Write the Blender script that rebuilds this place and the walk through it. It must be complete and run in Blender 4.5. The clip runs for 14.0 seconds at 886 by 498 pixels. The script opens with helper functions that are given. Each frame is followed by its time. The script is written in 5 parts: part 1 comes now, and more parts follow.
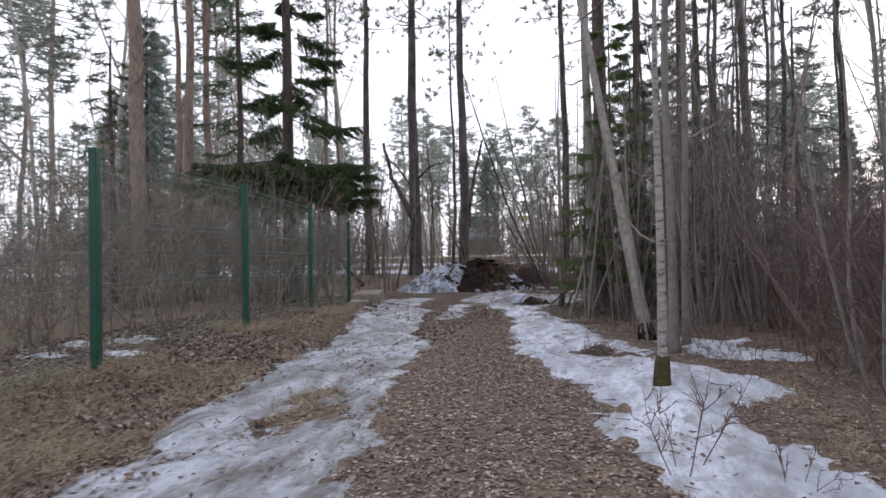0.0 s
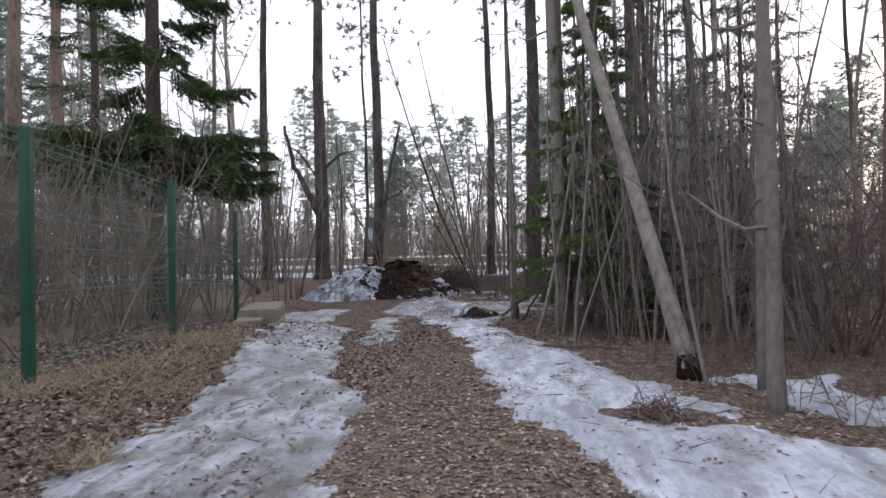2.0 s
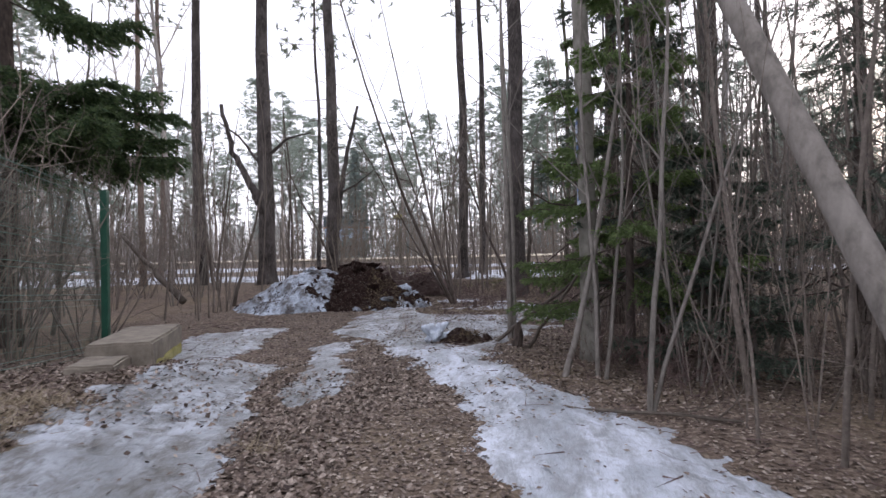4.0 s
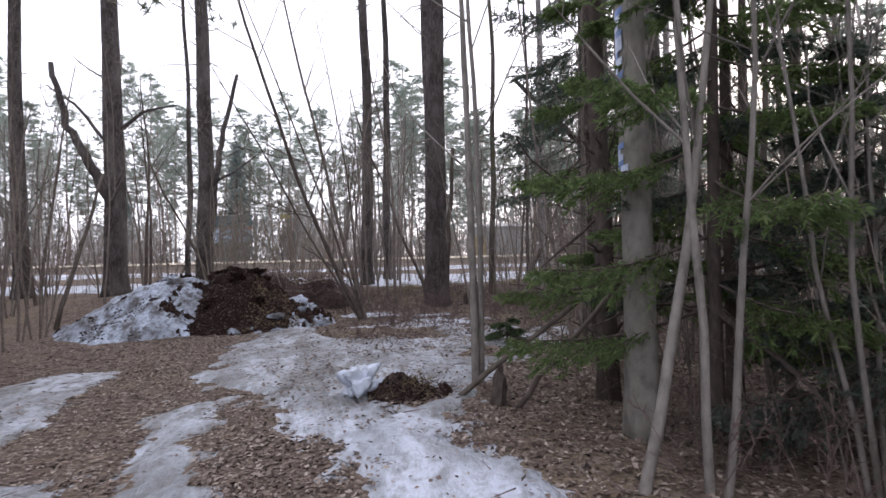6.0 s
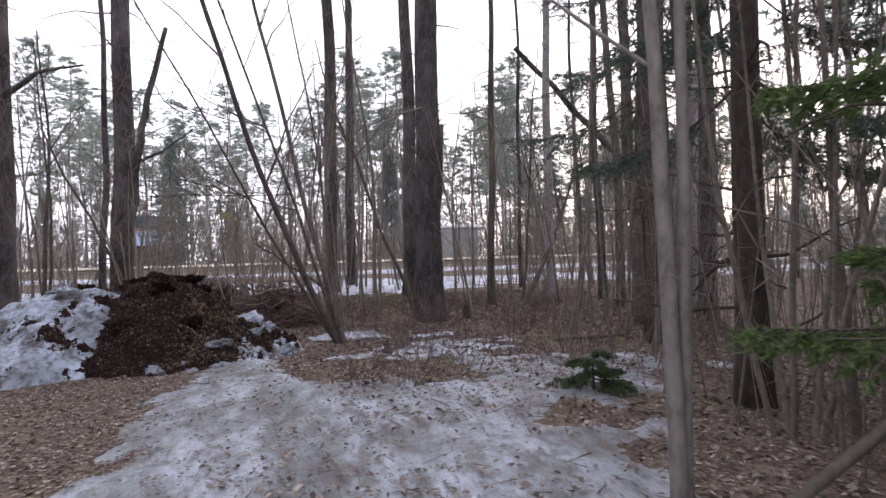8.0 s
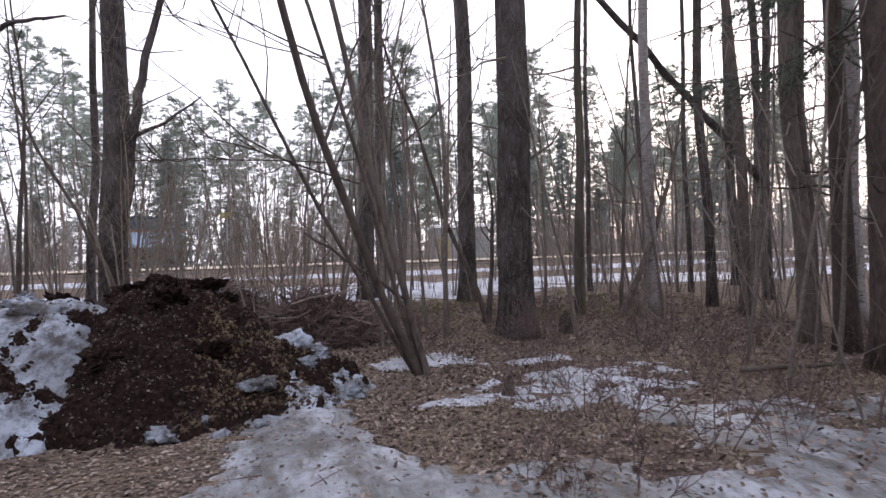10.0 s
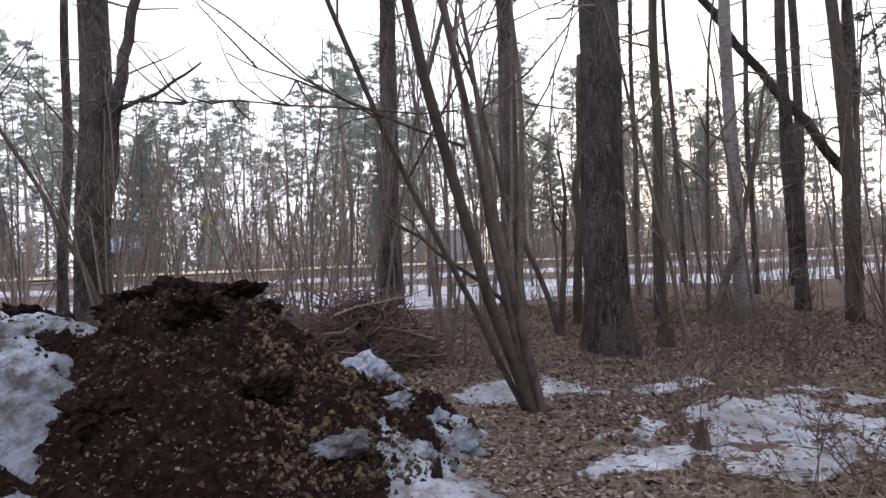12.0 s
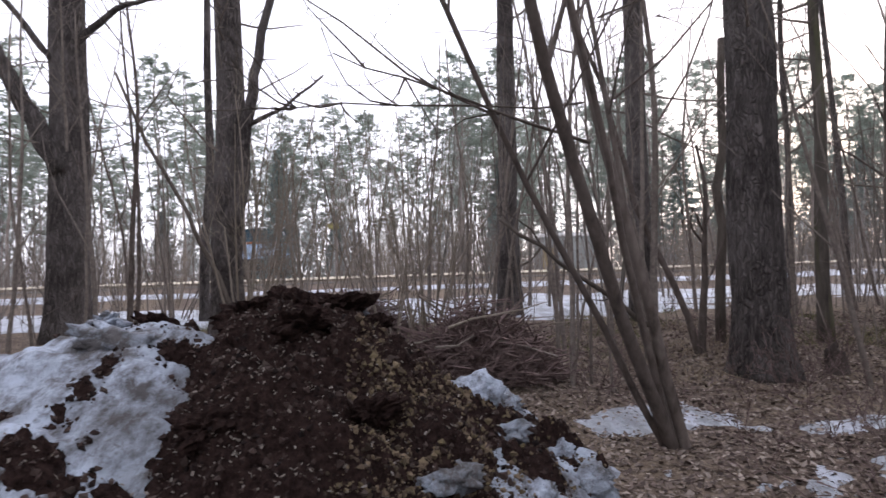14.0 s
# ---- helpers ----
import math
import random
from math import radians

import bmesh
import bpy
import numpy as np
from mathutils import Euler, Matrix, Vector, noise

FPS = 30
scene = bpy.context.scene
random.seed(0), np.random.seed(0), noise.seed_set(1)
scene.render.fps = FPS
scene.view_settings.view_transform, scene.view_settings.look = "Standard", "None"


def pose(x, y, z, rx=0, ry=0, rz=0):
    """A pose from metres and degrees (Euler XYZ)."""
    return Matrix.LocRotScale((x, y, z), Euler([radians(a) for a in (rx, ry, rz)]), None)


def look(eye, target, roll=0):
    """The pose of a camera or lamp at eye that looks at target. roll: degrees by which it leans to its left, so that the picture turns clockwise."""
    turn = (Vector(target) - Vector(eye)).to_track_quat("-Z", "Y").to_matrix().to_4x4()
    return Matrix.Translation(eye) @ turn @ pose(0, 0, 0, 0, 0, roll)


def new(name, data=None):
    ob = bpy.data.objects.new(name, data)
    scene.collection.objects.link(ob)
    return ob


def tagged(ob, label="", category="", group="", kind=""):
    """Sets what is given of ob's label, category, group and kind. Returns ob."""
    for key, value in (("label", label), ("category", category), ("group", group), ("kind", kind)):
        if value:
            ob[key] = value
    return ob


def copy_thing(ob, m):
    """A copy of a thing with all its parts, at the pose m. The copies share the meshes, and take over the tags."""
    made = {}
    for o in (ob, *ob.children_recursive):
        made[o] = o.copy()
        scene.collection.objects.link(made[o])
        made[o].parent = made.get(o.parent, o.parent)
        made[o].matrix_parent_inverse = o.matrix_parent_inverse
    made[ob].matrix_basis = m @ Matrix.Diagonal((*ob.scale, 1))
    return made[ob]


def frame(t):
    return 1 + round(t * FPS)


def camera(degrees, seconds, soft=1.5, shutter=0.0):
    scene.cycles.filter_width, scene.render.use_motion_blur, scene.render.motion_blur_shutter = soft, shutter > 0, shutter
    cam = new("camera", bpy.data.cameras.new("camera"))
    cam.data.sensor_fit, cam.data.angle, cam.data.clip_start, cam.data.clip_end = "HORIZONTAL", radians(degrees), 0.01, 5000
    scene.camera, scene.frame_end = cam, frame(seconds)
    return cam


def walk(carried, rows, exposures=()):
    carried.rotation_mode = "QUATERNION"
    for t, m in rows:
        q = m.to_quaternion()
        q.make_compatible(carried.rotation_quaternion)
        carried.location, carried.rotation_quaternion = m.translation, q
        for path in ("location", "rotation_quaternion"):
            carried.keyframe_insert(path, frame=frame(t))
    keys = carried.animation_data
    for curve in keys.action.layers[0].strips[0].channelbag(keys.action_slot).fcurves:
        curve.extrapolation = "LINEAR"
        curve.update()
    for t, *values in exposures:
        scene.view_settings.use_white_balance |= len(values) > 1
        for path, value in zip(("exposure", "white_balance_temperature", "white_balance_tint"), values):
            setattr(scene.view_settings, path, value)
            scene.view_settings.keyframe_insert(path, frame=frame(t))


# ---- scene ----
cam = camera(76.2, 14.0, shutter=0.2)
METRES, EYE, TILT, LEAN, TURN = 18.55, 1.3, 0.0, 0.0, 16.0
ROWS = [
    (0.0, 0.0, 0.0, 0.0, 0.01, 0.79, 1.03),
    (0.5, -0.0103, 0.0432, -0.0009, -5.95, 0.74, 1.18),
    (1.0, -0.0157, 0.0886, -0.0012, -8.92, 0.71, 1.18),
    (1.5, -0.0197, 0.1315, 0.0002, -9.03, 0.76, 1.25),
    (2.0, -0.0182, 0.1736, -0.001, -9.67, 0.77, 1.23),
    (2.5, -0.0163, 0.2177, -0.0012, -9.82, 0.8, 1.21),
    (5.0, 0.0167, 0.431, -0.0002, -18.26, 0.78, 1.36),
    (5.5, 0.0193, 0.4712, 0.0008, -21.09, 0.83, 1.39),
    (6.0, 0.0233, 0.5141, 0.0001, -24.71, 0.86, 1.41),
    (6.5, 0.0273, 0.5566, 0.0018, -27.37, 0.79, 1.56),
    (7.0, 0.0335, 0.5995, 0.001, -28.7, 0.87, 1.57),
    (9.5, 0.0512, 0.8095, -0.0005, -31.22, 1.07, 1.79),
    (10.0, 0.0508, 0.8474, -0.0012, -30.57, 1.18, 1.82),
    (10.5, 0.0512, 0.8824, -0.0018, -30.67, 1.24, 1.89),
    (11.0, 0.0481, 0.9125, -0.0027, -32.3, 1.28, 2.04),
    (11.5, 0.046, 0.9396, -0.0027, -33.78, 1.32, 2.11),
    (12.0, 0.0437, 0.9602, -0.0032, -32.94, 1.52, 2.24),
    (12.5, 0.0472, 0.972, -0.0028, -31.55, 1.75, 2.39),
    (13.0, 0.0576, 0.9771, -0.001, -29.86, 1.81, 2.79),
    (13.5, 0.0596, 0.9785, -0.0005, -27.02, 2.2, 2.47),
    (14.0, 0.0538, 0.9782, -0.0012, -20.98, 2.59, 1.9),
]
walk(cam, [(t, pose(0, 0, EYE, TILT, LEAN, TURN) @ pose(METRES * x, METRES * y, METRES * z, 90 + pitch, roll, yaw)) for t, x, y, z, yaw, pitch, roll in ROWS],
     exposures=[(0.0, 0.63, 6400, 13), (5.0, 0.88, 6400, 14), (7.2, 0.96, 6400, 16), (9.3, 0.82, 6400, 18), (14.0, 0.88, 6400, 15)])

# ---- sky and sun: a bright overcast evening, the sun low behind thin cloud ----
SUN_AZ, SUN_EL = 39.0, 13.0
world = bpy.data.worlds.new("overcast_sky")
scene.world = world
world.use_nodes = True
wn = world.node_tree
wn.nodes.clear()
sky = wn.nodes.new("ShaderNodeTexSky")
sky.sky_type, sky.sun_disc = "NISHITA", False
sky.sun_elevation, sky.sun_rotation = radians(SUN_EL), radians(SUN_AZ)
sky.dust_density = 1.5
bg_sky = wn.nodes.new("ShaderNodeBackground")
bg_sky.inputs["Strength"].default_value = 0.022
bg_cloud = wn.nodes.new("ShaderNodeBackground")
bg_cloud.inputs["Color"].default_value = (0.90, 0.905, 1.0, 1)
bg_cloud.inputs["Strength"].default_value = 1.06
add = wn.nodes.new("ShaderNodeAddShader")
wout = wn.nodes.new("ShaderNodeOutputWorld")
wn.links.new(sky.outputs[0], bg_sky.inputs["Color"])
wn.links.new(bg_sky.outputs[0], add.inputs[0])
wn.links.new(bg_cloud.outputs[0], add.inputs[1])
wn.links.new(add.outputs[0], wout.inputs["Surface"])
sun_data = bpy.data.lights.new("sun", "SUN")
sun_data.energy, sun_data.angle, sun_data.color = 0.6, radians(14), (1.0, 0.88, 0.76)
sun = new("sun", sun_data)
sun_way = Vector((math.sin(radians(SUN_AZ)) * math.cos(radians(SUN_EL)), math.cos(radians(SUN_AZ)) * math.cos(radians(SUN_EL)), math.sin(radians(SUN_EL))))
sun.matrix_world = look(sun_way * 200, (0, 0, 0))


# ---- noise and ground shape ----
def hashed(i, j, seed):
    s = np.sin(i * 127.1 + j * 311.7 + seed * 74.7) * 43758.5453
    return s - np.floor(s)


def vnoise(x, y, seed=0):
    """Smooth value noise, 0 to 1."""
    x, y = np.asarray(x, float), np.asarray(y, float)
    i, j = np.floor(x), np.floor(y)
    u, v = x - i, y - j
    u, v = u * u * (3 - 2 * u), v * v * (3 - 2 * v)
    a, b = hashed(i, j, seed), hashed(i + 1, j, seed)
    c, d = hashed(i, j + 1, seed), hashed(i + 1, j + 1, seed)
    return (a * (1 - u) + b * u) * (1 - v) + (c * (1 - u) + d * u) * v


def fbm(x, y, octaves=4, seed=0):
    """Layered noise, about -1 to 1."""
    total, size = 0.0, 0.5
    for k in range(octaves):
        total = total + size * (2 * vnoise(np.asarray(x) * 2 ** k, np.asarray(y) * 2 ** k, seed + k) - 1)
        size *= 0.5
    return total


def step(a, b, v):
    u = np.clip((np.asarray(v, float) - a) / (b - a), 0, 1)
    return u * u * (3 - 2 * u)


def path_x(y):
    """The middle of the chip-covered track."""
    return np.interp(y, [-5, 0, 4, 8, 12, 16, 20], [0.2, -0.3, -1.0, -1.8, -2.8, -3.9, -5.2])


def ground_z(x, y):
    x, y = np.asarray(x, float), np.asarray(y, float)
    z = 0.42 * step(21, 28, y) + 0.26 * step(-3.7, -4.8, x) * (1 - step(11, 14, y))
    z = z - 0.25 * step(38, 41, y) * (1 - step(43, 48, y)) + 0.55 * step(43, 50, y) + 0.3 * step(57, 62, y) + 0.15 * step(62, 75, y)
    off = np.abs(x - path_x(y))
    rough = 0.35 + 0.65 * step(0.8, 2.2, off + 4 * step(18, 21, y))
    near = 1 - step(30, 48, y)
    return z + near * (0.05 * rough * fbm(x * 0.7, y * 0.7, 3, 3) + 0.025 * rough * fbm(x * 3, y * 3, 3, 9) + 0.008 * fbm(x * 9, y * 9, 2, 4)) + 0.04 * step(1.0, 2.4, off) * (1 - step(16, 20, y))


def gz(x, y):
    return float(ground_z(x, y))


# ---- materials ----
def nodes_of(name):
    m = bpy.data.materials.new(name)
    m.use_nodes = True
    nt = m.node_tree
    return m, nt, nt.nodes["Principled BSDF"]


def noise_node(nt, vec, scale, detail=5.0, rough=0.6):
    n = nt.nodes.new("ShaderNodeTexNoise")
    n.inputs["Scale"].default_value, n.inputs["Detail"].default_value, n.inputs["Roughness"].default_value = scale, detail, rough
    nt.links.new(vec, n.inputs["Vector"])
    return n.outputs["Fac"]


def ramp(nt, fac, stops):
    r = nt.nodes.new("ShaderNodeValToRGB")
    while len(r.color_ramp.elements) < len(stops):
        r.color_ramp.elements.new(0.5)
    for e, (p, c) in zip(r.color_ramp.elements, stops):
        e.position, e.color = p, (*c, 1)
    nt.links.new(fac, r.inputs["Fac"])
    return r.outputs["Color"]


def mixed(nt, fac, a, b, blend="MIX"):
    m = nt.nodes.new("ShaderNodeMix")
    m.data_type, m.blend_type = "RGBA", blend
    for value, slot in ((fac, 0), (a, 6), (b, 7)):
        if isinstance(value, (int, float)):
            m.inputs[slot].default_value = value
        elif isinstance(value, tuple):
            m.inputs[slot].default_value = (*value, 1)
        else:
            nt.links.new(value, m.inputs[slot])
    return m.outputs[2]


def mapped(nt, source, scale):
    tc = nt.nodes.new("ShaderNodeTexCoord")
    mp = nt.nodes.new("ShaderNodeMapping")
    mp.inputs["Scale"].default_value = scale
    nt.links.new(tc.outputs[source], mp.inputs["Vector"])
    return mp.outputs["Vector"]


def bumped(nt, bsdf, height, strength, distance):
    b = nt.nodes.new("ShaderNodeBump")
    b.inputs["Strength"].default_value, b.inputs["Distance"].default_value = strength, distance
    nt.links.new(height, b.inputs["Height"])
    nt.links.new(b.outputs["Normal"], bsdf.inputs["Normal"])


def position(nt):
    return nt.nodes.new("ShaderNodeNewGeometry").outputs["Position"]


def bark(name, dark, mid, light, stretch=0.16, scale=14.0, moss=None, bump=0.02, cracks=0.0):
    m, nt, bsdf = nodes_of(name)
    vec = mapped(nt, "Object", (1, 1, stretch))
    fine = noise_node(nt, vec, scale, 8, 0.65)
    col = ramp(nt, fine, [(0.30, dark), (0.52, mid), (0.75, light)])
    relief = fine
    if cracks:
        wob = nt.nodes.new("ShaderNodeVectorMath")
        wob.operation = "MULTIPLY_ADD"
        nz = nt.nodes.new("ShaderNodeTexNoise")
        nz.inputs["Scale"].default_value = 7
        nt.links.new(mapped(nt, "Object", (1, 1, 0.5)), nz.inputs["Vector"])
        nt.links.new(nz.outputs["Color"], wob.inputs[0])
        wob.inputs[1].default_value = (0.24, 0.24, 0.12)
        nt.links.new(mapped(nt, "Object", (1, 1, 0.16)), wob.inputs[2])
        vor = nt.nodes.new("ShaderNodeTexVoronoi")
        vor.feature = "DISTANCE_TO_EDGE"
        vor.inputs["Scale"].default_value = cracks
        nt.links.new(wob.outputs[0], vor.inputs["Vector"])
        plate = ramp(nt, vor.outputs["Distance"], [(0.0, (0.3, 0.3, 0.3)), (0.2, (1, 1, 1))])
        col = mixed(nt, plate, dark, col)
        relief = mixed(nt, 0.65, fine, plate)
    blot = noise_node(nt, mapped(nt, "Object", (1, 1, 0.6)), 2.2, 4)
    col = mixed(nt, ramp(nt, blot, [(0.40, (0, 0, 0)), (0.70, (0.6, 0.6, 0.6))]), col, light)
    info = nt.nodes.new("ShaderNodeObjectInfo")
    col = mixed(nt, ramp(nt, info.outputs["Random"], [(0, (0.0, 0.0, 0.0)), (1, (0.35, 0.35, 0.35))]), col, dark)
    if moss:
        green = ramp(nt, noise_node(nt, vec, 5, 6), [(0.5, (0, 0, 0)), (0.68, (0.8, 0.8, 0.8))])
        col = mixed(nt, green, col, moss)
    nt.links.new(col, bsdf.inputs["Base Color"])
    bsdf.inputs["Roughness"].default_value = 0.9
    bsdf.inputs["Specular IOR Level"].default_value = 0.2
    bumped(nt, bsdf, relief, 0.9, bump)
    return m


def island(name, colours, rough=0.8, grain=30.0, through_light=0.0):
    """Small pieces whose colour varies from piece to piece."""
    m, nt, bsdf = nodes_of(name)
    geo = nt.nodes.new("ShaderNodeNewGeometry")
    n = len(colours)
    col = ramp(nt, geo.outputs["Random Per Island"], [(i / max(n - 1, 1), c) for i, c in enumerate(colours)])
    g = noise_node(nt, geo.outputs["Position"], grain, 3)
    col = mixed(nt, ramp(nt, g, [(0.3, (0.0, 0.0, 0.0)), (0.8, (0.45, 0.45, 0.45))]), col, colours[0])
    nt.links.new(col, bsdf.inputs["Base Color"])
    bsdf.inputs["Roughness"].default_value = rough
    bsdf.inputs["Specular IOR Level"].default_value = 0.2
    if through_light:
        tr = nt.nodes.new("ShaderNodeBsdfTranslucent")
        nt.links.new(col, tr.inputs["Color"])
        mx = nt.nodes.new("ShaderNodeMixShader")
        mx.inputs[0].default_value = through_light
        nt.links.new(bsdf.outputs[0], mx.inputs[1])
        nt.links.new(tr.outputs[0], mx.inputs[2])
        nt.links.new(mx.outputs[0], nt.nodes["Material Output"].inputs["Surface"])
    return m


M_PINE = bark("pine_bark", (0.024, 0.02, 0.019), (0.095, 0.081, 0.075), (0.23, 0.207, 0.195), 0.24, 24, bump=0.05, cracks=24)
# Far bark paled: the haze of distance is put into its colour.
M_PINE_FAR = bark("hazy_far_pine_bark", (0.16, 0.135, 0.12), (0.28, 0.24, 0.215), (0.38, 0.33, 0.29), 0.2, 8)
M_PINE_WARM = bark("warm_pine_bark", (0.06, 0.045, 0.037), (0.19, 0.145, 0.12), (0.32, 0.25, 0.205), 0.24, 20, bump=0.03)
M_PINE_MOSSY = bark("mossy_pine_bark", (0.03, 0.025, 0.022), (0.095, 0.08, 0.068), (0.17, 0.155, 0.13), 0.14, 13, moss=(0.10, 0.11, 0.045), bump=0.03)
M_SPRUCE = bark("spruce_bark", (0.03, 0.024, 0.021), (0.075, 0.058, 0.05), (0.13, 0.105, 0.092), 0.4, 22)
M_GREY = bark("grey_smooth_bark", (0.085, 0.076, 0.067), (0.190, 0.171, 0.152), (0.285, 0.261, 0.237), 0.5, 16, bump=0.006)
M_ASPEN = bark("aspen_bark", (0.088, 0.084, 0.070), (0.220, 0.207, 0.180), (0.317, 0.299, 0.264), 0.6, 12, bump=0.006)
M_ALDER = bark("alder_bark", (0.045, 0.036, 0.031), (0.115, 0.093, 0.08), (0.19, 0.16, 0.14), 0.4, 18, bump=0.008)
M_TWIG = bark("twig_bark", (0.081, 0.068, 0.059), (0.175, 0.147, 0.128), (0.288, 0.247, 0.213), 0.8, 25, bump=0.003)
M_TWIG_RED = bark("red_brown_twigs", (0.062, 0.044, 0.040), (0.144, 0.100, 0.092), (0.225, 0.169, 0.156), 0.8, 25, bump=0.003)
M_TWIG_TAN = bark("tan_twigs", (0.13, 0.107, 0.085), (0.23, 0.195, 0.158), (0.33, 0.285, 0.235), 0.8, 25, bump=0.003)
# Twigs of the far brush, lightened so that the colour carries the haze.
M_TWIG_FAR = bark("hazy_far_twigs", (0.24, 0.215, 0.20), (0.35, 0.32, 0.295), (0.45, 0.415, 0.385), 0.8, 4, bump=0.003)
M_TWIG_MID = bark("hazy_brown_twigs", (0.12, 0.10, 0.088), (0.20, 0.172, 0.152), (0.29, 0.255, 0.225), 0.8, 5, bump=0.003)
M_DEADWOOD = bark("weathered_deadwood", (0.045, 0.037, 0.031), (0.101, 0.084, 0.070), (0.168, 0.146, 0.123), 0.2, 20, bump=0.01)
M_MOSS = bark("mossy_foot", (0.022, 0.018, 0.01), (0.055, 0.046, 0.018), (0.11, 0.09, 0.035), 1.0, 18, bump=0.01)


def birch_bark():
    m, nt, bsdf = nodes_of("birch_bark")
    fine = noise_node(nt, mapped(nt, "Object", (1, 1, 3.5)), 9, 6, 0.7)
    col = ramp(nt, fine, [(0.36, (0.045, 0.038, 0.034)), (0.46, (0.24, 0.225, 0.215)), (0.8, (0.41, 0.39, 0.38))])
    blot = noise_node(nt, mapped(nt, "Object", (1, 1, 0.5)), 1.7, 3)
    col = mixed(nt, ramp(nt, blot, [(0.45, (0, 0, 0)), (0.7, (0.7, 0.7, 0.7))]), col, (0.15, 0.125, 0.11))
    nt.links.new(col, bsdf.inputs["Base Color"])
    bsdf.inputs["Roughness"].default_value = 0.75
    bumped(nt, bsdf, fine, 0.5, 0.006)
    return m


M_BIRCH = birch_bark()
M_SPRUCE_NEEDLE = island("spruce_needles", [(0.045, 0.075, 0.038), (0.08, 0.12, 0.055), (0.125, 0.17, 0.075)], 0.6, 6, 0.45)
# Haze painted in: pale bluish green in place of dark far spruce needles.
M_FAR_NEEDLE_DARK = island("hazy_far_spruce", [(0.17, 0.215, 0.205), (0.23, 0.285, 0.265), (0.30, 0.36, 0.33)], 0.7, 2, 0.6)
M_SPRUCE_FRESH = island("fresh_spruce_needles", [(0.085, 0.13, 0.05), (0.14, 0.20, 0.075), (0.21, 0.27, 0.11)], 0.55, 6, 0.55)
# Greyer, duller copy than the fresh needles: shade is put into the colour.
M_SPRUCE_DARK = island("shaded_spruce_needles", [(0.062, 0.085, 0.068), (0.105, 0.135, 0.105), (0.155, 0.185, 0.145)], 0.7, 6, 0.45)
# Distant needles and woodland get their haze from these pale colours.
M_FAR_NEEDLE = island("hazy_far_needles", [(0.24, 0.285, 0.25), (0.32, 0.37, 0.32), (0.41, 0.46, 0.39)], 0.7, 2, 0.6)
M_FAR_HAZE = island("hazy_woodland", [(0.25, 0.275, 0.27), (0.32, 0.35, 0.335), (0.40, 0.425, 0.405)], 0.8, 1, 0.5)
M_PINE_NEEDLE = island("pine_needles", [(0.065, 0.085, 0.055), (0.10, 0.125, 0.08), (0.15, 0.17, 0.11)], 0.6, 3, 0.4)
M_LEAF = island("fallen_leaves", [(0.04, 0.029, 0.025), (0.15, 0.112, 0.092), (0.25, 0.195, 0.16), (0.075, 0.055, 0.046), (0.46, 0.39, 0.33), (0.17, 0.13, 0.108)], 0.75, 40)
M_STRAW = island("dry_grass", [(0.19, 0.15, 0.105), (0.32, 0.265, 0.185), (0.44, 0.375, 0.27), (0.25, 0.2, 0.14)], 0.8, 20)
M_GREEN_TUFT = island("moss_and_grass", [(0.07, 0.085, 0.03), (0.12, 0.125, 0.045), (0.19, 0.17, 0.07)], 0.8, 20)
M_CLOD = island("soil_clods", [(0.009, 0.0058, 0.005), (0.034, 0.0215, 0.0185), (0.065, 0.043, 0.036), (0.085, 0.064, 0.054)], 0.95, 60)
M_CHIP = island("pale_wood_chips", [(0.14, 0.115, 0.095), (0.25, 0.225, 0.20), (0.08, 0.06, 0.045)], 0.85, 40)


def litter():
    m, nt, bsdf = nodes_of("leaf_litter_soil")
    pos = position(nt)
    big = noise_node(nt, pos, 0.55, 5, 0.6)
    mid = noise_node(nt, pos, 6, 6, 0.7)
    vor = nt.nodes.new("ShaderNodeTexVoronoi")
    vor.inputs["Scale"].default_value = 34
    nt.links.new(pos, vor.inputs["Vector"])
    leafy = ramp(nt, vor.outputs["Color"], [(0.15, (0.075, 0.055, 0.045)), (0.45, (0.145, 0.108, 0.086)), (0.65, (0.20, 0.154, 0.123)), (0.9, (0.30, 0.245, 0.195))])
    soil = ramp(nt, mid, [(0.3, (0.065, 0.048, 0.038)), (0.7, (0.16, 0.122, 0.094))])
    col = mixed(nt, ramp(nt, mid, [(0.38, (0.1, 0.1, 0.1)), (0.62, (0.9, 0.9, 0.9))]), soil, leafy)
    col = mixed(nt, ramp(nt, big, [(0.45, (0, 0, 0)), (0.75, (0.55, 0.55, 0.55))]), col, (0.21, 0.165, 0.105))
    nt.links.new(col, bsdf.inputs["Base Color"])
    bsdf.inputs["Roughness"].default_value = 0.92
    bsdf.inputs["Specular IOR Level"].default_value = 0.15
    bumped(nt, bsdf, vor.outputs["Distance"], 0.7, 0.02)
    return m


M_GROUND = litter()


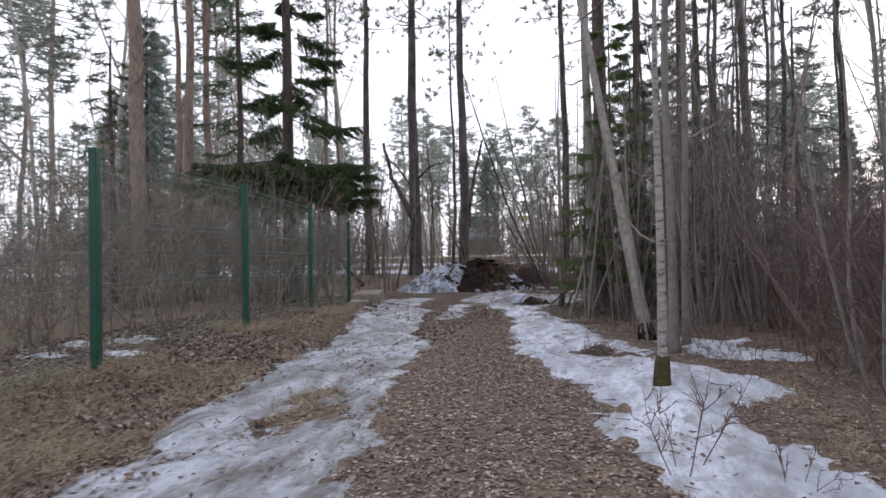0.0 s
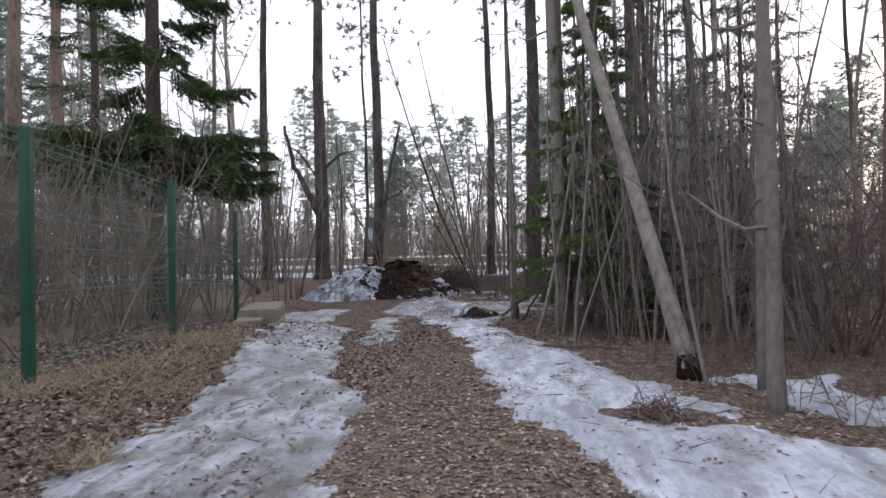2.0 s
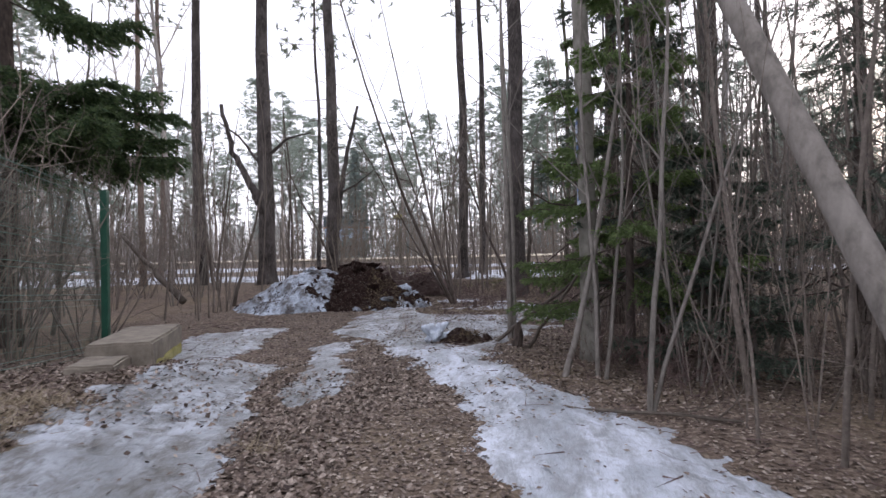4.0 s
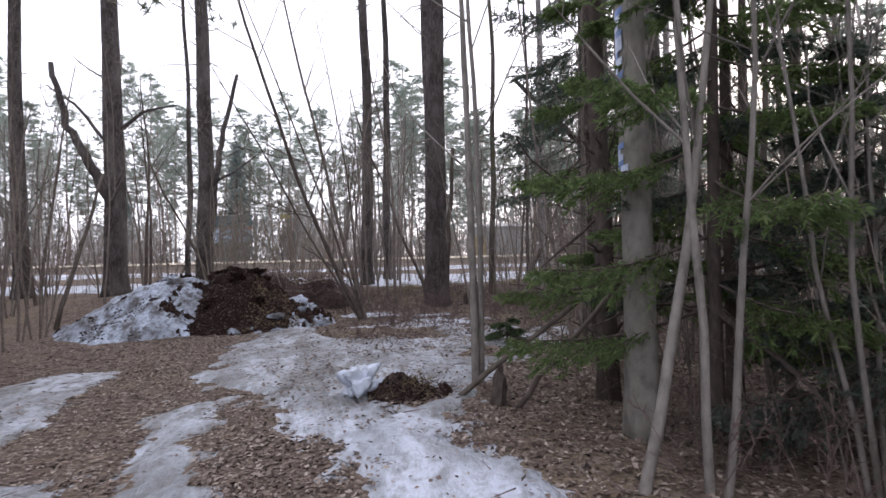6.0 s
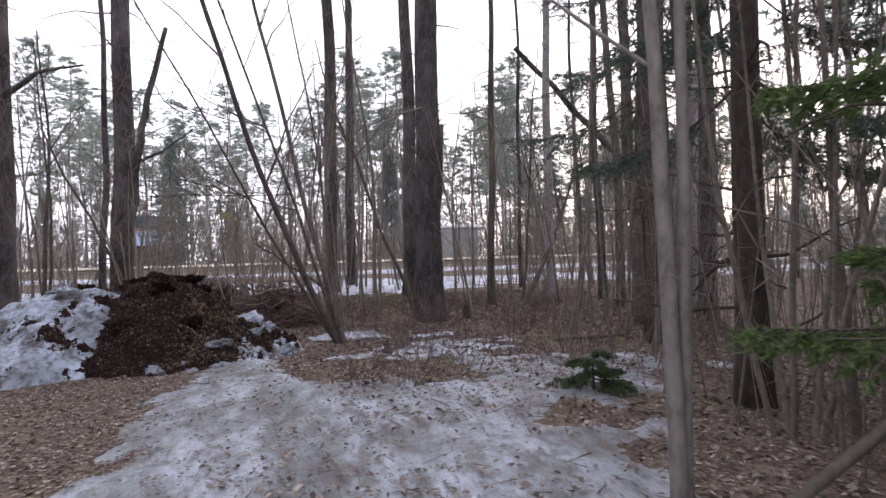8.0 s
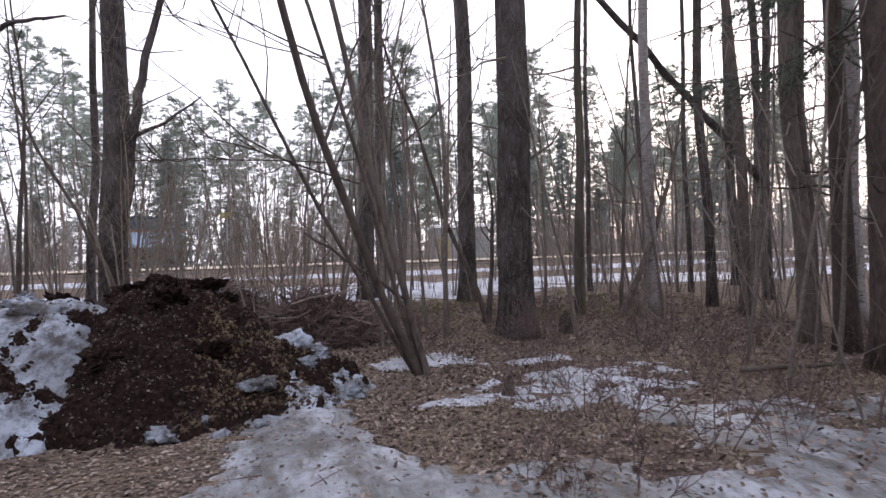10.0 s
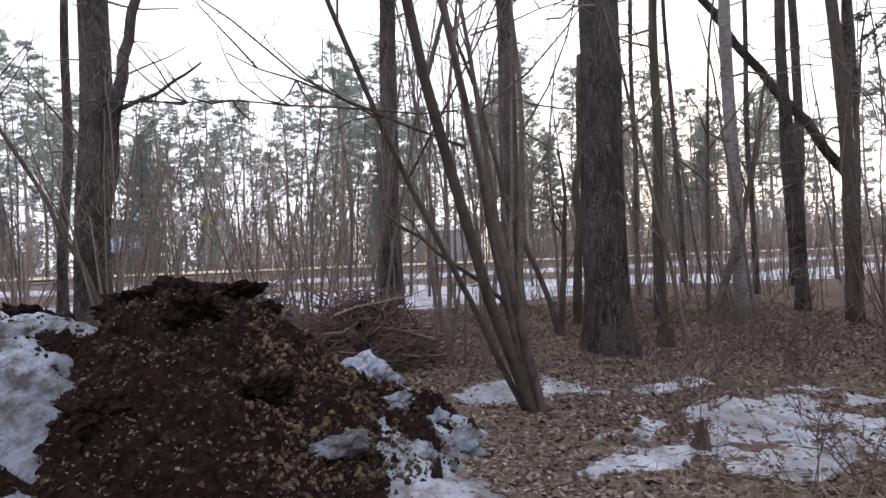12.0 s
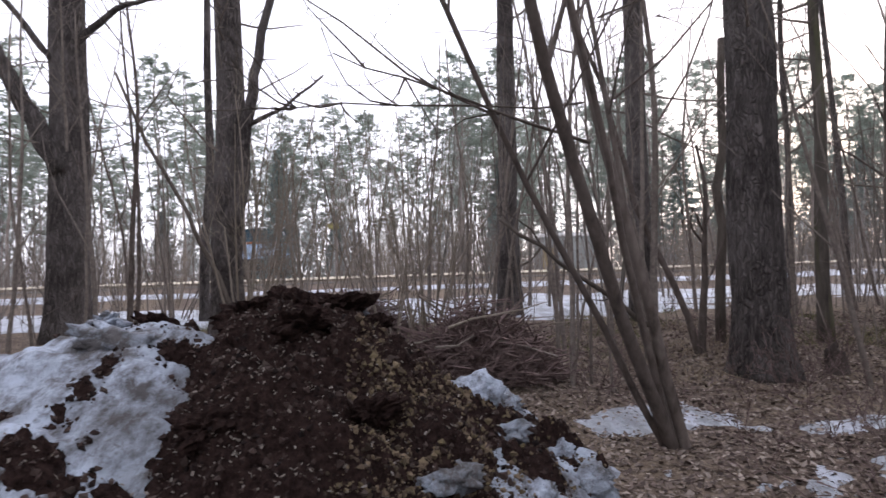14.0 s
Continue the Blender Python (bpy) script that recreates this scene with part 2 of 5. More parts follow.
def snow_mat(name, clean, dirty, stain, amount, rough=0.55):
    m, nt, bsdf = nodes_of(name)
    pos = position(nt)
    lane = nt.nodes.new("ShaderNodeMapping")
    lane.inputs["Rotation"].default_value = (0, 0, radians(-12))
    lane.inputs["Scale"].default_value = (1, 0.4, 1)
    nt.links.new(pos, lane.inputs["Vector"])
    lanes = lane.outputs["Vector"]
    big = noise_node(nt, lanes, 1.9, 6, 0.6)
    fine = noise_node(nt, pos, 14, 6, 0.7)
    speck = noise_node(nt, pos, 38, 4, 0.7)
    smear = noise_node(nt, lanes, 5.0, 7, 0.74)
    col = ramp(nt, big, [(0.41, dirty), (0.57, clean)])
    col = mixed(nt, ramp(nt, smear, [(0.43, (0, 0, 0)), (0.60, (amount, amount, amount))]), col, stain)
    col = mixed(nt, ramp(nt, fine, [(0.52, (0, 0, 0)), (0.72, (amount, amount, amount))]), col, stain)
    col = mixed(nt, ramp(nt, speck, [(0.66, (0, 0, 0)), (0.72, (0.7, 0.7, 0.7))]), col, (0.09, 0.07, 0.055))
    nt.links.new(col, bsdf.inputs["Base Color"])
    bsdf.inputs["Roughness"].default_value = rough
    bsdf.inputs["Subsurface Weight"].default_value = 0.0
    bumped(nt, bsdf, smear, 0.9, 0.06)
    return m


M_SNOW = snow_mat("old_granular_snow", (0.58, 0.62, 0.70), (0.38, 0.415, 0.465), (0.23, 0.24, 0.25), 0.85)
M_SNOW_CLEAN = snow_mat("clean_snow", (0.72, 0.78, 0.90), (0.6, 0.66, 0.76), (0.45, 0.48, 0.52), 0.3)
M_ICE = snow_mat("trodden_ice", (0.44, 0.475, 0.53), (0.22, 0.235, 0.25), (0.11, 0.105, 0.095), 0.9, 0.38)
M_SNOW_HEAP = snow_mat("ploughed_snow", (0.42, 0.48, 0.57), (0.23, 0.26, 0.30), (0.05, 0.042, 0.038), 0.95, 0.6)


def plain(name, a, b, scale, rough, metal=0.0, bump=0.0, source="Object", shine=0.5):
    m, nt, bsdf = nodes_of(name)
    n = noise_node(nt, mapped(nt, source, (1, 1, 1)), scale, 6, 0.65)
    nt.links.new(ramp(nt, n, [(0.3, a), (0.7, b)]), bsdf.inputs["Base Color"])
    bsdf.inputs["Roughness"].default_value, bsdf.inputs["Metallic"].default_value = rough, metal
    bsdf.inputs["Specular IOR Level"].default_value = shine
    if bump:
        bumped(nt, bsdf, n, 1.0, bump)
    return m


M_SOIL = plain("dark_compost", (0.008, 0.0049, 0.0042), (0.05, 0.031, 0.0265), 22, 1.0, bump=0.06, shine=0.05)
M_GREEN = plain("green_powder_coat", (0.006, 0.055, 0.033), (0.011, 0.08, 0.048), 8, 0.45)
M_WIRE = plain("grey_green_wire", (0.05, 0.11, 0.085), (0.09, 0.16, 0.125), 8, 0.45)
M_CONCRETE = plain("weathered_concrete", (0.12, 0.10, 0.08), (0.26, 0.228, 0.185), 6, 0.9, bump=0.01)
M_ALGAE = plain("yellow_algae", (0.20, 0.18, 0.04), (0.38, 0.35, 0.15), 9, 0.9)
M_TAPE = plain("pale_blue_film", (0.36, 0.43, 0.56), (0.50, 0.55, 0.64), 20, 0.35)
M_TAPE_DARK = plain("blue_stripe", (0.10, 0.17, 0.36), (0.17, 0.25, 0.45), 20, 0.4)
M_ROAD = plain("asphalt", (0.045, 0.042, 0.04), (0.075, 0.07, 0.066), 3, 0.9, source="Object")
M_VERGE = plain("pale_gravel_verge", (0.42, 0.36, 0.27), (0.56, 0.49, 0.37), 1.2, 0.95)
M_TEAL = plain("dark_teal_sheet", (0.015, 0.06, 0.09), (0.03, 0.09, 0.13), 1, 0.5)
M_ORANGE = plain("orange_stripe", (0.40, 0.13, 0.05), (0.50, 0.18, 0.08), 2, 0.5)
M_PALEBLUE = plain("pale_blue_panel", (0.46, 0.66, 0.95), (0.58, 0.76, 0.97), 1, 0.4)
M_WHITE = plain("white_paint", (0.72, 0.72, 0.72), (0.82, 0.82, 0.82), 2, 0.5)
M_OCHRE = plain("ochre_board", (0.26, 0.20, 0.10), (0.36, 0.28, 0.15), 2, 0.8)
M_GREYSHEET = plain("grey_sheet_wall", (0.22, 0.23, 0.22), (0.30, 0.31, 0.30), 1, 0.7)


# ---- mesh building ----
class Geo:
    def __init__(self):
        self.v, self.f, self.n = [], [], 0

    def add(self, verts, faces):
        verts = np.asarray(verts, float).reshape(-1, 3)
        self.v.append(verts)
        self.f.extend([tuple(int(i) + self.n for i in f) for f in faces])
        self.n += len(verts)

    def tube(self, pts, radii, sides=6, lump=None, cap=True):
        pts, radii = np.asarray(pts, float), np.asarray(radii, float)
        k = len(pts)
        tang = np.gradient(pts, axis=0)
        tang /= np.linalg.norm(tang, axis=1)[:, None] + 1e-9
        ref = np.where(np.abs(tang[:, 2:3]) > 0.8, np.array([[0.0, 1.0, 0.0]]), np.array([[0.0, 0.0, 1.0]]))
        if abs(tang[0, 2]) > 0.8:
            ref[:] = (0, 1, 0)
        a = np.cross(ref, tang)
        a /= np.linalg.norm(a, axis=1)[:, None] + 1e-9
        b = np.cross(tang, a)
        ang = np.linspace(0, 2 * math.pi, sides, endpoint=False)
        r = radii[:, None] * np.ones(sides)[None]
        if lump is not None:
            r = r * lump
        ring = pts[:, None] + r[..., None] * (np.cos(ang)[None, :, None] * a[:, None] + np.sin(ang)[None, :, None] * b[:, None])
        faces = [(i * sides + j, i * sides + (j + 1) % sides, (i + 1) * sides + (j + 1) % sides, (i + 1) * sides + j) for i in range(k - 1) for j in range(sides)]
        if cap:
            faces.append(tuple(range((k - 1) * sides, k * sides)))
            faces.append(tuple(range(sides - 1, -1, -1)))
        self.add(ring.reshape(-1, 3), faces)

    def box(self, size, centre, turn=None, jitter=0.0, rng=None):
        s = np.array(size) / 2
        v = np.array([(x, y, z) for x in (-1, 1) for y in (-1, 1) for z in (-1, 1)], float) * s
        if jitter:
            v += rng.uniform(-jitter, jitter, v.shape) * s
        if turn is not None:
            v = v @ np.array(turn.to_3x3()).T
        self.add(v + np.array(centre), [(0, 1, 3, 2), (4, 6, 7, 5), (0, 4, 5, 1), (2, 3, 7, 6), (0, 2, 6, 4), (1, 5, 7, 3)])

    def tris(self, verts):
        """A run of loose triangles, three corners each."""
        verts = np.asarray(verts, float).reshape(-1, 3)
        k = len(verts) // 3
        self.add(verts, np.arange(3 * k).reshape(k, 3))

    def grid(self, X, Y, Z, keep=None):
        ny, nx = X.shape
        idx = np.arange(nx * ny).reshape(ny, nx)
        q = np.stack([idx[:-1, :-1], idx[:-1, 1:], idx[1:, 1:], idx[1:, :-1]], -1).reshape(-1, 4)
        v = np.stack([X, Y, Z], -1).reshape(-1, 3)
        if keep is not None:
            kq = keep.reshape(-1)[q].any(1)
            q = q[kq]
            used = np.unique(q)
            remap = np.zeros(nx * ny, int)
            remap[used] = np.arange(len(used))
            q, v = remap[q], v[used]
        self.add(v, q)

    def mesh(self, name, material, smooth=False):
        me = bpy.data.meshes.new(name)
        me.from_pydata(np.concatenate(self.v).tolist(), [], self.f)
        me.materials.append(material)
        if smooth:
            me.polygons.foreach_set("use_smooth", [True] * len(me.polygons))
        me.update()
        return me


def part(name, geo, material, parent, label="", smooth=False):
    ob = new(name, geo.mesh(name, material, smooth))
    ob.parent = parent
    if label:
        tagged(ob, label)
    return ob


def thing(name, label, category, place=(0, 0, 0), turn=0, group="", kind=""):
    ob = new(name)
    ob.empty_display_size = 0.2
    ob.matrix_basis = pose(*place, 0, 0, turn)
    return tagged(ob, label, category, group, kind)


def solid(name, geo, material, label, category, kind="", smooth=False, group=""):
    ob = new(name, geo.mesh(name, material, smooth))
    return tagged(ob, label, category, group, kind)


def unit(v):
    return np.asarray(v, float) / (np.linalg.norm(v) + 1e-9)


def grow(geo, p, d, length, r, rng, level=0, depth=2, kids=5, up=0.15, wander=0.22, spread=0.9):
    """A bare stem or branch and its side branches."""
    n = max(4, int(5 + length * 1.2)) if level == 0 else (4 if length > 0.5 else 3)
    pts, d = [np.asarray(p, float)], unit(d)
    for i in range(n):
        d = unit(d + rng.normal(0, wander, 3) * (0.5 if level == 0 else 1) + np.array((0, 0, up * 0.5)))
        pts.append(pts[-1] + d * length / n)
    pts = np.array(pts)
    radii = r * np.linspace(1, 0.28 if level == 0 else 0.35, n + 1)
    geo.tube(pts, radii, 8 if r > 0.03 else (5 if r > 0.009 else 3), cap=False)
    if level >= depth:
        return pts
    for k in range(kids if level == 0 else max(2, kids // 2)):
        s = rng.uniform(0.25 if level else 0.3, 0.97)
        i = min(int(s * n), n - 1)
        q = pts[i] + (pts[i + 1] - pts[i]) * (s * n - i)
        main = unit(pts[i + 1] - pts[i])
        side = unit(np.cross(main, rng.normal(0, 1, 3)))
        way = unit(main * rng.uniform(0.4, 1.0) + side * spread * rng.uniform(0.6, 1.2) + np.array((0, 0, 0.15)))
        grow(geo, q, way, length * rng.uniform(0.22, 0.45) * (1.1 - 0.5 * s), max(r * (1 - 0.7 * s) * rng.uniform(0.35, 0.55), 0.0032), rng, level + 1, depth, kids, up, wander * 1.3, spread)
    return pts


def trunk_path(height, lean, bend, rng, rings):
    z = np.linspace(0, 1, rings) ** 1.15 * height
    ph = rng.uniform(0, 6.28, 4)
    amp = bend * np.minimum(z / 3, 1)
    x = lean[0] * z + amp * (np.sin(z * 0.45 + ph[0]) - math.sin(ph[0])) + 0.3 * amp * np.sin(z * 1.5 + ph[1])
    y = lean[1] * z + amp * (np.sin(z * 0.4 + ph[2]) - math.sin(ph[2])) + 0.3 * amp * np.sin(z * 1.3 + ph[3])
    return np.stack([x, y, z], 1)


def trunk_geo(height, r, lean=(0, 0), bend=0.05, seed=0, sides=14, rings=26, flare=0.35, plates=0.0, top=0.35):
    rng = np.random.default_rng(seed)
    pts = trunk_path(height, lean, bend, rng, rings)
    pts[0, 2] -= 0.12
    z = pts[:, 2]
    radii = r * (1 - (1 - top) * np.clip(z / height, 0, 1)) * (1 + flare * np.exp(-np.maximum(z, 0) / 0.28))
    ang = np.arange(sides) / sides
    A, Z = np.meshgrid(ang * 6.283, z)
    lump = 1 + 0.05 * fbm(np.cos(A) * 1.5 + seed, np.sin(A) * 1.5 + Z * 0.8, 3, seed) + 0.12 * np.exp(-np.maximum(Z, 0) / 0.3) * np.sin(A * 5 + seed)
    if plates:
        ridge = np.abs(fbm(np.cos(A) * 5.5 + seed, np.sin(A) * 5.5 + Z * 1.3, 3, seed + 5))
        lump += plates * (np.minimum(ridge * 3, 1) - 0.5)
    g = Geo()
    g.tube(pts, radii, sides, lump)
    return g, pts, radii


def blades(rng, centre, ways, length, width):
    """Narrow pointed triangles from centre along ways."""
    k = len(ways)
    ways = ways / (np.linalg.norm(ways, axis=1)[:, None] + 1e-9)
    side = np.cross(ways, rng.normal(0, 1, (k, 3)))
    side /= np.linalg.norm(side, axis=1)[:, None] + 1e-9
    L = length * rng.uniform(0.6, 1.1, (k, 1))
    c = np.broadcast_to(np.asarray(centre, float), (k, 3))
    return np.stack([c - side * width / 2, c + side * width / 2, c + ways * L], 1).reshape(-1, 3)


def pine_crown(needles, wood, pts, radii, z0, z1, spread, count, rng, clump=14, length=0.35, width=0.05, flat=1.0):
    """Level branches with tufts of needles towards their ends."""
    z = pts[:, 2]
    for k in range(count):
        s = rng.uniform(0, 1) ** 0.8
        zz = z0 + (z1 - z0) * s
        c = np.array([np.interp(zz, z, pts[:, 0]), np.interp(zz, z, pts[:, 1]), zz])
        a = rng.uniform(0, 6.283)
        reach = spread * (0.35 + 0.75 * math.sin(math.pi * (0.15 + 0.8 * s))) * rng.uniform(0.6, 1.1)
        d = np.array((math.cos(a), math.sin(a), rng.uniform(-0.1, 0.45)))
        br = np.array([c, c + d * reach * 0.5 + (0, 0, -0.05 * reach), c + d * reach])
        wood.tube(br, np.array((1, 0.7, 0.3)) * max(0.012, np.interp(zz, z, radii) * 0.28), 4, cap=False)
        for t in np.linspace(0.45, 1.0, 5):
            q = br[0] + (br[2] - br[0]) * t + rng.normal(0, 0.2 * reach, 3) * (1, 1, 0.3 + 0.7 * flat)
            needles.append(blades(rng, q, rng.normal(0, 1, (clump, 3)) * (1, 1, flat) + (0, 0, 0.5 * flat), length, width))


def spruce_boughs(needles, wood, pts, radii, z0, z1, reach0, count, rng, droop=0.5, twigs=15, needle=0.06, width=0.017, per=16, taper=0.75, dense=26):
    z = pts[:, 2]
    for k in range(count):
        s = (k + rng.uniform(0, 1)) / count
        zz = z0 + (z1 - z0) * s
        c = np.array([np.interp(zz, z, pts[:, 0]), np.interp(zz, z, pts[:, 1]), zz])
        a = k * 2.399 + rng.uniform(-0.4, 0.4)
        reach = reach0 * (1.05 - taper * s) * rng.uniform(0.65, 1.1)
        out = np.array((math.cos(a), math.sin(a), 0.0))
        t = np.linspace(0, 1, 7)[:, None]
        br = c + out * reach * t + np.array((0, 0, 1.0)) * reach * droop * (-1.2 * t + 0.75 * t * t)
        wood.tube(br, np.linspace(0.011, 0.003, 7) * (0.6 + reach * 0.4), 4, cap=False)
        cross = np.array((-out[1], out[0], 0.0))
        for j in range(twigs):
            u = 0.22 + 0.78 * (j + rng.uniform(0, 1)) / twigs
            i = min(int(u * 6), 5)
            q = br[i] + (br[i + 1] - br[i]) * (u * 6 - i)
            side = 1 if j % 2 else -1
            tl = reach * 0.42 * (1.15 - u) * rng.uniform(0.6, 1.2) + 0.10
            way = unit(out * 0.75 + cross * side * rng.uniform(0.5, 1.0) + (0, 0, -rng.uniform(0.15, 0.75)))
            m = per + int(tl * dense)
            along = q + way * tl * rng.uniform(0, 1, (m, 1)) - np.array((0, 0, 1.0)) * 0.12 * rng.uniform(0, 1, (m, 1)) ** 2 * tl
            ways = way * 0.9 + rng.normal(0, 0.55, (m, 3))
            needles.append(blades(rng, along, ways, needle * 1.8, width * 1.6))
            wood.tube(np.array([q, q + way * tl * 0.9]), (0.004, 0.002), 3, cap=False)


def dead_branches(geo, pts, radii, z0, z1, count, length, rng):
    z = pts[:, 2]
    for k in range(count):
        zz = rng.uniform(z0, z1)
        c = np.array([np.interp(zz, z, pts[:, 0]), np.interp(zz, z, pts[:, 1]), zz])
        a = rng.uniform(0, 6.283)
        r0 = np.interp(zz, z, radii)
        grow(geo, c + np.array((math.cos(a), math.sin(a), 0)) * r0 * 0.7, (math.cos(a), math.sin(a), rng.uniform(-0.25, 0.35)), length * rng.uniform(0.3, 1.2), 0.012 + 0.012 * rng.uniform(), rng, 1, 2, 4, 0.1, 0.25, 0.8)


def joined(list_of_tris):
    g = Geo()
    g.tris(np.concatenate(list_of_tris))
    return g


def pine_tree(place, r, height, seed, label, lean=(0, 0), bend=0.08, material=None, sides=14, rings=30, plates=0.0, dead=8, dead_z=(1.5, 9), dead_len=1.1, crown=26, flare=0.35, name="pine_tree", limbs=(), group=""):
    """A tall pine; limbs: rows of (points from the trunk's foot, first radius, last radius)."""
    rng = np.random.default_rng(seed)
    root = thing(name, label, "tree", place, group=group)
    g, pts, radii = trunk_geo(height, r, lean, bend, seed, sides, rings, flare, plates)
    part("trunk", g, material or M_PINE, root, smooth=True)
    for points, r0, r1 in limbs:
        lg = Geo()
        p = np.array(points, float)
        t = np.linspace(0, len(p) - 1, 4 * len(p))
        fine = np.stack([np.interp(t, range(len(p)), p[:, i]) for i in range(3)], 1)
        fine[1:-1] += rng.normal(0, r0 * 0.12, fine[1:-1].shape)
        lg.tube(fine, np.linspace(r0, r1, len(t)), 9)
        tg = Geo()
        for k in range(5):
            i = int(rng.uniform(0.35, 0.95) * len(fine))
            grow(tg, fine[i], rng.normal(0, 1, 3) * (1, 1, 0.4), rng.uniform(0.3, 0.9), 0.012, rng, 1, 2, 4)
        tagged(part("twig_spray", tg, M_TWIG, part("limb", lg, material or M_PINE, root, smooth=True)), kind="stuff")
    if dead:
        for k in range(dead):
            bg = Geo()
            dead_branches(bg, pts, radii, *dead_z, 1, dead_len, rng)
            part("dead_branch", bg, M_TWIG, root)
    if crown:
        needles, wood = [], Geo()
        pine_crown(needles, wood, pts, radii, height * 0.62, height * 0.99, 2.6, crown, rng, 14, 0.38, 0.05)
        part("crown", joined(needles), M_PINE_NEEDLE, root)
        tagged(part("crown_wood", wood, M_PINE_FAR, root), kind="stuff")
    return root


def spruce_tree(place, r, height, seed, label, z0, reach, count, material=None, lean=(0, 0), droop=0.5, dead=10, twigs=14, bark_mat=None, top=0.2, per=15, needle=0.038, width=0.0105, z1=None, low=None, dense=60):
    rng = np.random.default_rng(seed)
    root = thing("spruce_tree", label, "tree", place)
    g, pts, radii = trunk_geo(height, r, lean, 0.03, seed, 14, 26, 0.35, 0, top)
    part("trunk", g, bark_mat or M_SPRUCE, root, smooth=True)
    needles, wood = [], Geo()
    spruce_boughs(needles, wood, pts, radii, z0, z1 or height * 0.98, reach, count, rng, droop, twigs, needle, width, per, 0.75, dense)
    if low:
        spruce_boughs(needles, wood, pts, radii, *low, rng, droop * 0.4, twigs, needle, width, per, 0.3, dense)
    if dead:
        dead_branches(wood, pts, radii, 0.5, max(z0 + 0.5, 1.2), dead, 0.9, rng)
    part("foliage", joined(needles), material or M_SPRUCE_NEEDLE, root)
    tagged(part("crown_wood", wood, M_SPRUCE, root), kind="stuff")
    return root


def bare_tree(name, place, stems, seed, label, material, kids=6, depth=2, group="", category="tree", up=0.12, wander=0.1):
    """Bare deciduous stems; stems: rows of (dx, dy, way, length, radius)."""
    rng = np.random.default_rng(seed)
    root = thing(name, label, category, place, group=group)
    for dx, dy, way, length, r in stems:
        g = Geo()
        grow(g, (dx, dy, -0.05), way, length, r, rng, 0, depth, kids, up, wander)
        part("stem", g, material, root, smooth=True)
    return root


# ---- the ground ----
def spaced(lo, hi, fine, far_lo, far_hi, growth=1.16):
    core = list(np.arange(lo, hi + fine / 2, fine))
    s, x, after = fine, hi, []
    while x < far_hi:
        s *= growth
        x += s
        after.append(x)
    s, x, before = fine, lo, []
    while x > far_lo:
        s *= growth
        x -= s
        before.append(x)
    return np.array(before[::-1] + core + after)


gx, gy = spaced(-9, 5, 0.09, -700, 700), spaced(-1, 27, 0.09, -600, 900)
GX, GY = np.meshgrid(gx, gy)
g = Geo()
g.grid(GX, GY, ground_z(GX, GY))
solid("ground", g, M_GROUND, "forest floor of brown fallen leaves and soil", "ground", "structure", True)

g = Geo()
RX, RY = np.meshgrid(np.linspace(-260, 260, 105), np.linspace(50.5, 57.5, 5))
g.grid(RX, RY, ground_z(RX, RY) + 0.05 - 0.004 * (RY - 54) ** 2 * 0.2)
solid("road", g, M_ROAD, "dark grey asphalt road beyond the wood", "road", "structure")
g = Geo()
VX, VY = np.meshgrid(np.linspace(-260, 260, 210), np.linspace(59.4, 62.8, 7))
g.grid(VX, VY, ground_z(VX, VY) + 0.12 + 0.05 * fbm(VX * 0.5, VY, 3, 8))
solid("verge", g, M_VERGE, "pale dry gravel verge along the road", "verge", "structure", True)


# ---- snow and ice on the ground ----
def strip_field(x, y, rows, seed, ragged=0.22):
    ys, xl, xr = (np.array(c) for c in zip(*rows))
    f = np.minimum(x - np.interp(y, ys, xl), np.interp(y, ys, xr) - x)
    f = np.minimum(f, np.minimum(y - ys[0], ys[-1] - y))
    patchy = 1.0 if ragged > 1 else 0.0
    return f - 0.22 * patchy + ragged * fbm(x * (1.6 + 0.5 * patchy), y * (1.6 + 1.2 * patchy), 4, seed) + 0.17 * fbm(x * 4.5, y * 3.2, 4, seed + 3) + 0.06 * fbm(x * 17, y * 15, 2, seed + 5)


SNOW_LEFT = [(-2, -2.3, -0.7), (2.5, -2.95, -1.4), (3.9, -3.3, -1.65), (5, -3.55, -2.0), (6, -3.7, -2.3), (7.5, -3.95, -2.4), (8.6, -4.15, -2.9), (9.5, -4.45, -3.4), (10.7, -4.65, -3.55), (12.9, -4.85, -4.1)]
SNOW_SIDE = [(12.6, -5.3, -4.7), (13.4, -5.8, -4.8), (14.2, -5.9, -4.95), (15.4, -6.3, -5.0), (16.6, -5.6, -5.2)]
SNOW_MIDDLE = [(11.2, -3.45, -3.15), (12.2, -3.55, -3.1), (13.8, -3.9, -3.35), (14.9, -3.85, -3.5)]
SNOW_RIGHT = [(-1, 1.3, 2.6), (1, 0.9, 2.0), (3.4, 0.36, 1.3), (4.4, 0.05, 0.95), (5.1, -0.1, 1.0), (5.7, -0.3, 1.55), (6.3, -0.6, 1.25), (7, -0.85, 0.65), (8, -1.15, 0.45), (8.8, -1.25, 0.0), (9.7, -1.5, -0.25), (10.8, -1.65, -0.7), (11.6, -1.9, -0.95), (12.4, -2.2, -1.25), (13.3, -2.45, -1.55), (14.2, -2.9, -1.45)]
ICE = [(13.6, -2.6, -1.5), (14.2, -2.9, -1.4), (15, -3.1, -1.0), (15.6, -4.0, -0.5), (16.5, -3.75, -0.2), (17.6, -4.1, -0.2), (18.4, -4.15, -2.3), (19.3, -4.0, -2.95), (20.6, -3.95, -3.3)]
ICE_WOOD = [(16.7, -1.5, 0.3), (17.5, -2.2, 1.3), (18.3, -2.0, 1.9), (19.1, -1.0, 1.6), (19.5, -0.7, 0.8)]
